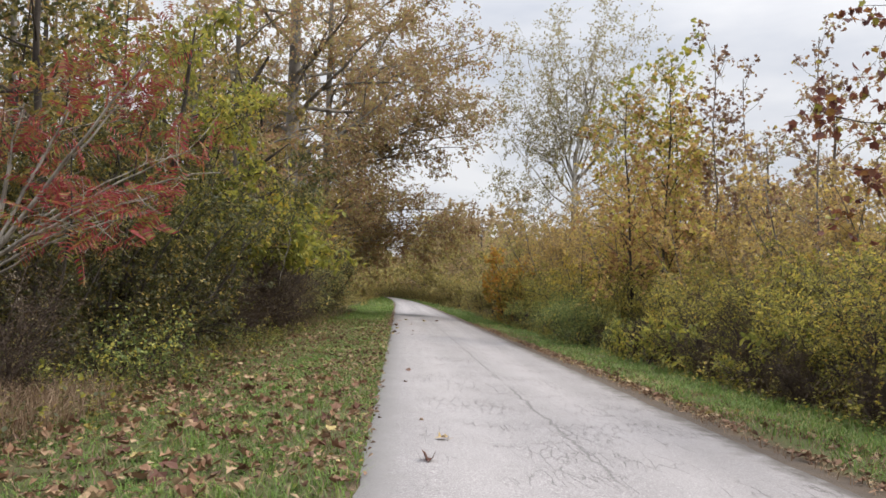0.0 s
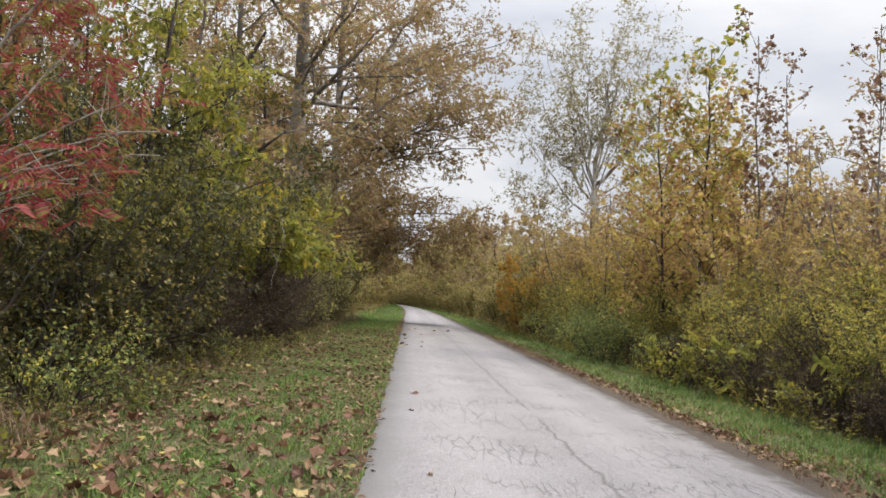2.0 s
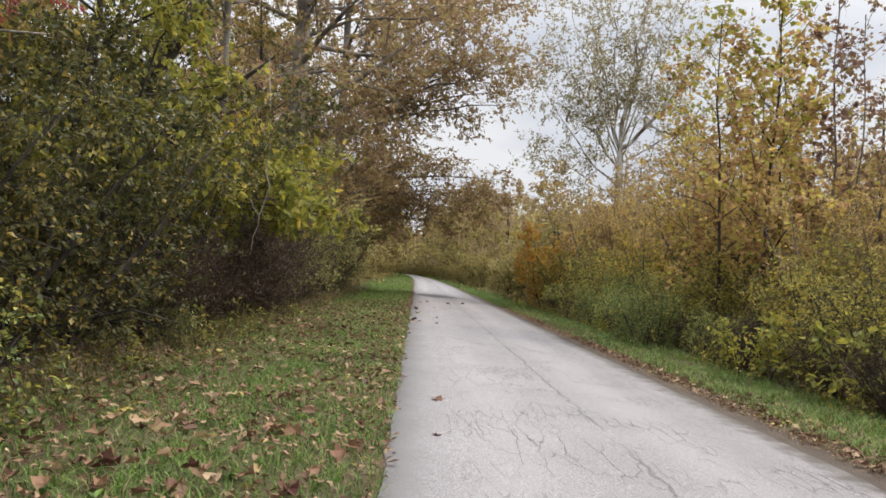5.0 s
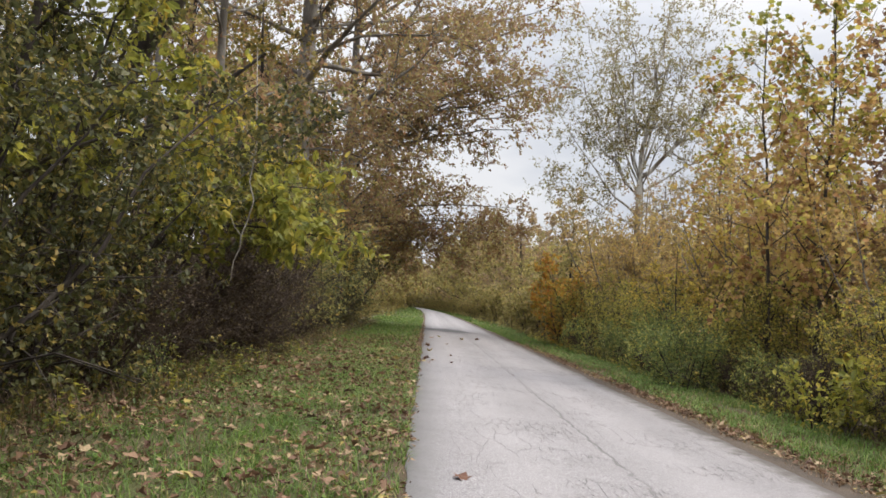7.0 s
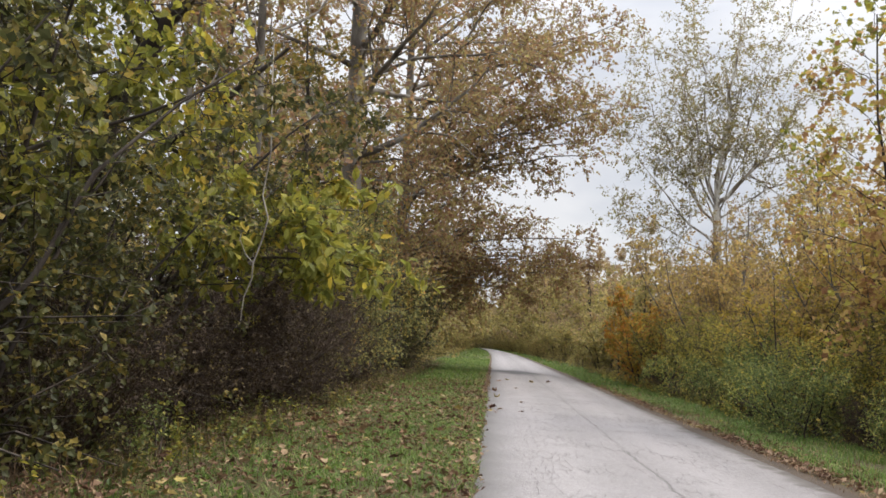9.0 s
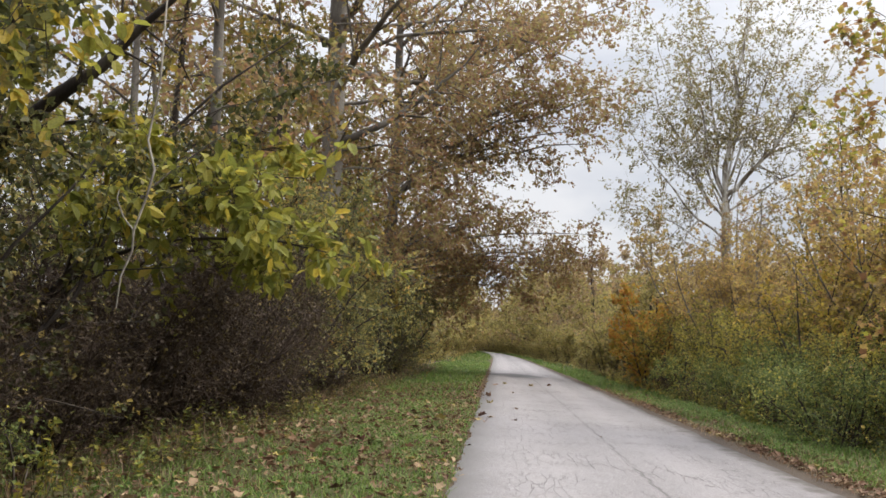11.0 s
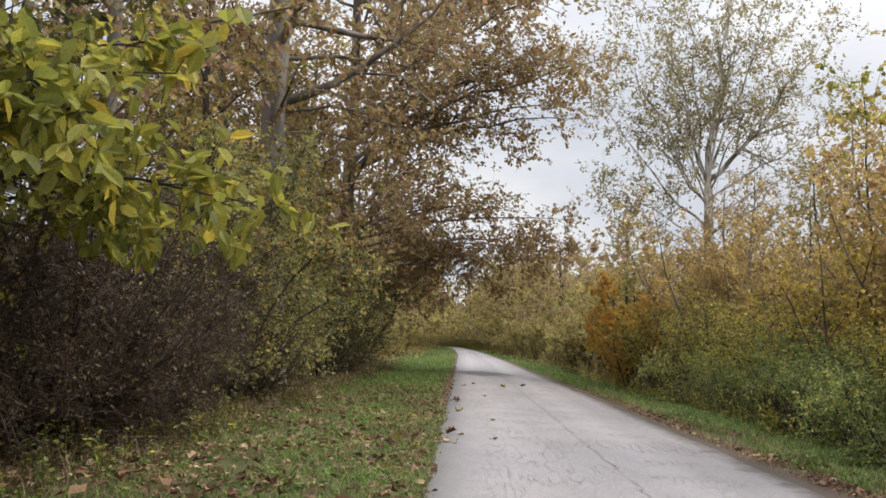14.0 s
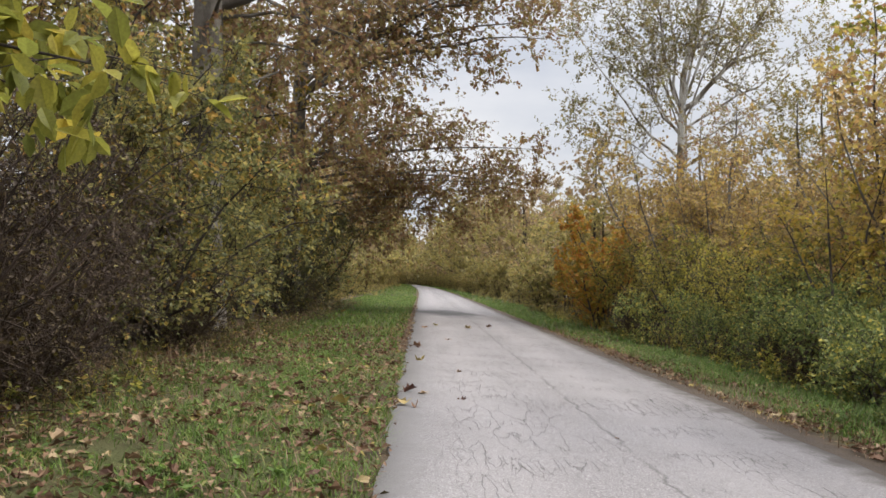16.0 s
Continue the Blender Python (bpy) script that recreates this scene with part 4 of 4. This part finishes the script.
for x, y, s in ((13.5, 14.0, 0.8), (16.5, 19.5, 0.85), (15.5, 30.0, 0.8), (13.0, 35.0, 0.62), (18.0, 38.0, 0.75), (12.0, 42.0, 0.62), (14.5, 48.5, 0.85), (21.0, 29.0, 0.95), (19.0, 46.0, 1.05), (17.5, 53.0, 1.0)):
    again(thicket, x, y, rng.uniform(0, 360), s)
for x, y, s in ((12.5, 9.0, 0.75), (15.0, 24.5, 0.85), (14.0, 40.0, 0.68), (19.0, 33.0, 0.75), (12.0, 38.5, 0.75), (11.3, 46.5, 0.75), (17.0, 41.0, 0.95), (12.2, 52.0, 0.8)):
    again(thicket_brown, x, y, rng.uniform(0, 360), s)

# far along the lane and round its end
far_a = tree("far_tree", -7.0, 68.0, "olive and yellow tree of the far wood", 41, 9.0, 0.12, 12, 4.0, 8, 6, 8, 0.27, "diamond", L_FAR, B_DARK, bole=0.05, climb=0.5, droop=0.3, group="trees of the far wood", every=8)
far_b = tree("far_tree", 10.0, 64.0, "thin brown tree of the far wood", 42, 10.0, 0.12, 12, 3.8, 8, 6, 7, 0.25, "diamond", L_FARBROWN, B_DARK, bole=0.08, climb=0.7, droop=0.2, group="trees of the far wood", every=8)
far_c = shrub("far_shrub", 7.8, 66.0, "yellow-green shrub of the far wood", 43, 4.2, 2.6, 8, 9, 6, 9, 0.2, "diamond", L_FAR, group="trees of the far wood", every=8, start=0.0, droop=0.6)
for i in range(18):
    y = 60 + 6.5 * (i // 6) + rng.uniform(-2, 2)
    again(far_b if i % 3 else far_a, 10.5 + 2.7 * (i % 6) + rng.uniform(-1, 1), y, rng.uniform(0, 360), (1.2 + 0.11 * (y - 12.0)) / 9.5 * rng.uniform(0.9, 1.15))
y = 62.0
while y < 304:
    for side, gap in ((-1, 4.9), (1, 7.8)):
        for src, off, s in ((far_c, 0.0, 1.0), (far_a if rng.uniform() < 0.6 else far_b, 2.2, 1.0), (far_b if rng.uniform() < 0.5 else far_a, 6.5, 1.3)):
            if off > 1:
                s = min(2.2, (1.2 + 0.105 * (y - 12.0)) / 9.5) * (1.0 if side > 0 else 1.15)
            again(src, lane(y) + side * (gap + off + rng.uniform(0, 1.5)), y + rng.uniform(-2, 2), rng.uniform(0, 360), s * rng.uniform(0.8, 1.15))
    y += 7.0 if y < 130 else 9.5
for i in range(40):
    if i < 20:
        again(far_c, -30 + 2.4 * i + rng.uniform(-0.8, 0.8), rng.uniform(306, 310), rng.uniform(0, 360), rng.uniform(1.2, 1.7))
        again(far_c, -29 + 2.4 * i + rng.uniform(-0.8, 0.8), rng.uniform(302, 304), rng.uniform(0, 360), rng.uniform(0.6, 0.9))
    again((far_a, far_b, far_b)[i % 3], rng.uniform(-36, 30), rng.uniform(310, 350), rng.uniform(0, 360), rng.uniform(1.8, 2.6))

# the dead vine that hangs from the leaning tree
vine = base_at("hanging_vine", -2.5, 16.4, "pale dead vine hanging from a limb", "vine", z=0.0)
vw = Wood()
vw.tube([(-0.04, 0, 1.55), (-0.02, 0, 1.8), (0.05, 0.02, 2.0), (0.06, 0, 2.16), (0.14, 0, 2.4), (0.19, 0.02, 2.65), (0.11, 0.05, 2.9), (0.16, 0.1, 3.4), (0.05, 0.4, 4.2), (-0.1, 0.9, 5.0)],
        [0.005, 0.007, 0.009, 0.009, 0.010, 0.010, 0.009, 0.009, 0.008, 0.006], 6)
part("stem", vw.mesh("stem", B_PALE), vine)
vb = Wood()
vb.tube([(0.06, 0, 2.16), (-0.04, 0.02, 2.27), (-0.11, 0.04, 2.42), (-0.10, 0.05, 2.5)], [0.007, 0.006, 0.005, 0.003], 5)
part("side_stem", vb.mesh("side_stem", B_PALE), vine)


# ---- ground cover ----
def heights(x, y):
    return np.array([height(a, b) for a, b in zip(x, y)])


def blades(rng, x, y, tall, wide_b, lean_b=0.6):
    n = len(x)
    p = np.stack([x, y, heights(x, y) - 0.015], -1)
    az = rng.uniform(0, 2 * np.pi, n)
    side = np.stack([np.cos(az), np.sin(az), np.zeros(n)], -1)
    out = np.stack([-np.sin(az), np.cos(az), np.zeros(n)], -1) * rng.uniform(0.1, lean_b, n)[:, None]
    up = np.array([0, 0, 1.0])
    h, w = tall[:, None], np.reshape(wide_b, (-1, 1))
    mid = p + h * (0.55 * up + 0.3 * out)
    tip = p + h * (0.9 * up + 1.1 * out)
    v = np.stack([p - side * w, p + side * w, mid + side * w * 0.7, mid - side * w * 0.7, tip], 1).reshape(-1, 3)
    b = 5 * np.arange(n)[:, None]
    return mesh_np("grass", v, [b + np.array([[0, 1, 2, 3]]), b + np.array([[3, 2, 4]])], GRASS)


def scatter(rng, n, x0, x1, y0, y1, clump=1.2, bite=0.5):
    """Places in a strip, thinned by a slow noise so that they lie in drifts."""
    x, y = rng.uniform(x0, x1, n), rng.uniform(y0, y1, n)
    keep = np.array([noise.noise((a * clump, b * clump, 7.0)) for a, b in zip(x, y)]) + rng.uniform(-bite, bite, n) > -0.15
    return x[keep], y[keep] 


def grass_strip(name, label, n, x0, x1, y0, y1, low, high, wide_b, mat, seed, lean_b=0.6, clump=1.2, bite=0.5):
    g = np.random.default_rng(seed)
    x, y = scatter(g, n, x0, x1, y0, y1, clump, bite)
    x = x + np.array([lane(b) for b in y])
    me = blades(g, x, y, g.uniform(low, high, len(x)), np.full(len(x), wide_b), lean_b)
    me.materials.clear()
    me.materials.append(mat)
    return tagged(new(name, me), label, "grass", kind="stuff")


grass_strip("grass", "lush green verge grass along the lane edge", 38000, -1.7, 0.0, 0.5, 32, 0.05, 0.14, 0.0055, GRASS, 101, 1.9)
grass_strip("grass", "thin green grass of the wide verge", 46000, -4.2, -1.2, 0.5, 32, 0.04, 0.13, 0.006, GRASS, 102, 2.1)
grass_strip("dry_grass", "withered grass among the verge turf", 17000, -4.6, -0.2, 0.5, 34, 0.04, 0.15, 0.0055, DRY_GRASS, 103, 1.8)
grass_strip("grass", "green verge grass further along the lane", 24000, -4.4, -0.15, 31, 85, 0.07, 0.17, 0.015, GRASS, 104, 1.0)
grass_strip("grass", "bright green grass across the lane", 60000, 4.8, 7.3, 1, 38, 0.06, 0.21, 0.0065, GRASS, 105, 1.4, 0.9, 0.45)
grass_strip("dry_grass", "withered grass across the lane", 10000, 4.3, 7.6, 1, 38, 0.05, 0.2, 0.006, DRY_GRASS, 106, 1.5)
grass_strip("grass", "green grass across the lane further along", 15000, 4.5, 8.5, 37, 85, 0.08, 0.2, 0.016, GRASS, 107, 1.0)
grass_strip("grass", "grass along the far lane", 8000, -6.0, -0.3, 84, 300, 0.12, 0.3, 0.035, GRASS, 117, 1.0)
grass_strip("grass", "grass across the far lane", 8000, 4.4, 9.0, 84, 300, 0.12, 0.3, 0.035, GRASS, 118, 1.0)
grass_strip("tall_dry_grass", "clump of tall brown dry grass below the sumac", 5200, -5.4, -3.0, 2.4, 7.0, 0.2, 0.55, 0.0045, DRY_GRASS, 108, 1.5)
grass_strip("tall_dry_grass", "brown dry weeds at the foot of the shrubs", 7000, -4.6, -3.1, 7.0, 60, 0.12, 0.45, 0.005, DRY_GRASS, 109, 1.1)


def sprigs(name, label, n, x0, x1, y0, y1, tall, leaf_n, size, shape, mat, seed):
    """Low leafy weeds in one sheet."""
    g = np.random.default_rng(seed)
    x, y = scatter(g, n, x0, x1, y0, y1, 0.8)
    p = np.stack([x, y, heights(x, y)], -1)
    d = unit(g.normal(0, 0.35, p.shape) + np.array([0, 0, 1.0]))
    h = tall * g.uniform(0.4, 1.2, len(p))[:, None]
    w = Wood()
    w.sticks(p, p + d * h, np.full(len(p), 0.004), np.full(len(p), 0.002))
    k = np.repeat(np.arange(len(p)), leaf_n)
    pos = p[k] + d[k] * h[k] * g.uniform(0.2, 1.05, len(k))[:, None]
    al = unit(g.normal(0, 1, pos.shape) * np.array([1, 1, 0.4]) + np.array([0, 0, 0.1]))
    v, f = leaves_np(pos, al, unit(g.normal(0, 0.3, pos.shape) + np.array([0, 0, 1.0])), size * g.uniform(0.6, 1.3, len(k)), shape)
    me = mesh_np(name, np.concatenate([v] + w.v), [f, np.concatenate(w.f) + len(v)], mat)
    return tagged(new(name, me), label, "weeds", kind="stuff")


sprigs("undergrowth", "low green weeds at the foot of the shrubs", 1700, -5.0, -2.7, 2, 62, 0.38, 12, 0.06, "diamond", L_GREEN, 111)
sprigs("undergrowth", "yellow-green weeds under the boxelder", 170, -4.9, -2.8, 4, 27, 0.5, 10, 0.08, "diamond", L_BRIGHT, 112)
sprigs("undergrowth", "yellow-green weeds at the edge of the verge", 260, -5.4, -2.9, 17.5, 26, 0.34, 11, 0.07, "diamond", L_SHRUB, 116)
sprigs("undergrowth", "low leafy weeds across the lane", 1100, 6.3, 8.2, 3, 60, 0.6, 12, 0.08, "diamond", L_HEDGE, 113)
sprigs("undergrowth", "withered stalks across the lane", 2000, 6.5, 8.2, 3, 60, 1.0, 7, 0.06, "diamond", L_DEAD, 114)
sprigs("verge_weeds", "broad-leaved weeds in the verge turf", 700, -3.6, -0.3, 1, 34, 0.06, 7, 0.07, "oval", GRASS, 115)


# ---- fallen leaves ----
def litter(name, label, n, x0, x1, y0, y1, low, high, shape, seed, clump=0.9, lift=0.02):
    g = np.random.default_rng(seed)
    x, y = scatter(g, n, x0, x1, y0, y1, clump, 0.35)
    p = np.stack([x, y, heights(x, y) + lift * g.uniform(0.6, 2.5, len(x))], -1)
    az = g.uniform(0, 2 * np.pi, len(x))
    al = unit(np.stack([np.cos(az), np.sin(az), g.normal(0, 0.25, len(x))], -1))
    v, f = leaves_np(p, al, unit(g.normal(0, 0.3, p.shape) + np.array([0, 0, 1.0])), g.uniform(low, high, len(x)), shape, g.uniform(0, 1, len(x)), g)
    return tagged(new(name, mesh_np(name, v, [f], L_LITTER)), label, "fallen leaves", kind="stuff")


litter("leaf_litter", "brown fallen sycamore leaves drifted on the verge", 3800, -4.2, -0.1, 1, 36, 0.05, 0.14, "lobed", 121, lift=0.03)
litter("leaf_litter", "crumbled brown leaves in the verge turf", 20000, -4.4, 0.02, 0.5, 40, 0.03, 0.09, "diamond", 122, lift=0.03)
litter("leaf_litter", "pale brown leaves along the far lane edge", 4200, 4.45, 5.6, 1, 40, 0.05, 0.13, "lobed", 123)
litter("leaf_litter", "crumbled leaves along the far lane edge", 17000, 4.35, 6.0, 1, 45, 0.03, 0.075, "diamond", 124)
litter("leaf_litter", "brown leaves under the shrubs", 2600, -6.5, -3.2, 2, 45, 0.05, 0.12, "diamond", 125)
litter("leaf_litter", "brown leaf drift at the edge of the lane", 3600, -0.5, 0.05, 0.5, 60, 0.03, 0.09, "diamond", 126, 0.6)


def leaf_mesh(seed):
    """One curled lobed leaf with its stalk."""
    g = np.random.default_rng(seed)
    co, faces = LEAF_SHAPES["lobed"]
    v = np.array(co) * np.array([1, g.uniform(0.8, 1.1), g.uniform(0.6, 2.2)]) - np.array([0.4, 0, 0])
    shut = g.uniform(0.1, 0.9)
    v[:, 2] += shut * 0.6 * np.abs(v[:, 1]) + 0.5 * g.uniform(-0.3, 1.0) * v[:, 0] ** 2 + g.normal(0, 0.08, len(v))
    v[:, :2] += g.normal(0, 0.05, (len(v), 2))
    v[:, 1] *= 1 - 0.5 * shut
    w = Wood()
    w.sticks(np.array([[-0.4, 0, 0.0]]), np.array([[-0.75, 0.05, 0.03]]), np.array([0.012]), np.array([0.008]))
    return mesh_np("fallen_leaf", np.concatenate([v] + w.v), [np.array(faces), np.concatenate(w.f) + len(v)], M_LEAF)


leaf_meshes = [leaf_mesh(200 + i) for i in range(8)]


def fallen_leaf(x, y, size, turn, label, i, lift=0.012, tilt=(0, 0)):
    on_lane = 0.0 < x < 4.0
    z = -0.05 * x + 0.016 if on_lane else height(x, y) + lift
    ob = new("fallen_leaf", leaf_meshes[i % 8])
    ob.matrix_world = pose(x, y, z, tilt[0], tilt[1], turn) @ Matrix.Scale(size, 4)
    return tagged(ob, label, "fallen leaf", "fallen leaves")


g = np.random.default_rng(77)
for i, (x, y, s) in enumerate(((0.46, 12.04, 0.17), (0.72, 4.7, 0.15), (0.55, 3.6, 0.2), (0.40, 10.0, 0.08), (0.25, 30.5, 0.22), (0.19, 33.4, 0.24), (0.2, 33.0, 0.2), (0.14, 26.4, 0.2), (0.3, 26.3, 0.15),
                               (0.09, 25.3, 0.2), (0.22, 25.2, 0.16), (0.75, 26.0, 0.12), (0.85, 29.0, 0.10), (1.65, 41.5, 0.24), (0.7, 42.0, 0.2), (2.4, 43.0, 0.2), (0.35, 40.5, 0.22), (2.1, 24.0, 0.06), (0.55, 5.9, 0.06), (0.9, 36.0, 0.16))):
    fallen_leaf(x, y, s, g.uniform(0, 360), "dry brown leaf lying on the asphalt lane", i)
for i in range(300):
    x, y = -0.15 - 3.6 * g.uniform() ** 0.9, g.uniform(1.5, 10.0) if i % 6 else g.uniform(20, 26)
    fallen_leaf(x, y, g.uniform(0.10, 0.19), g.uniform(0, 360), "curled brown sycamore leaf lying in the verge grass", i, g.uniform(0.03, 0.08), (g.normal(0, 14), g.normal(0, 14)))
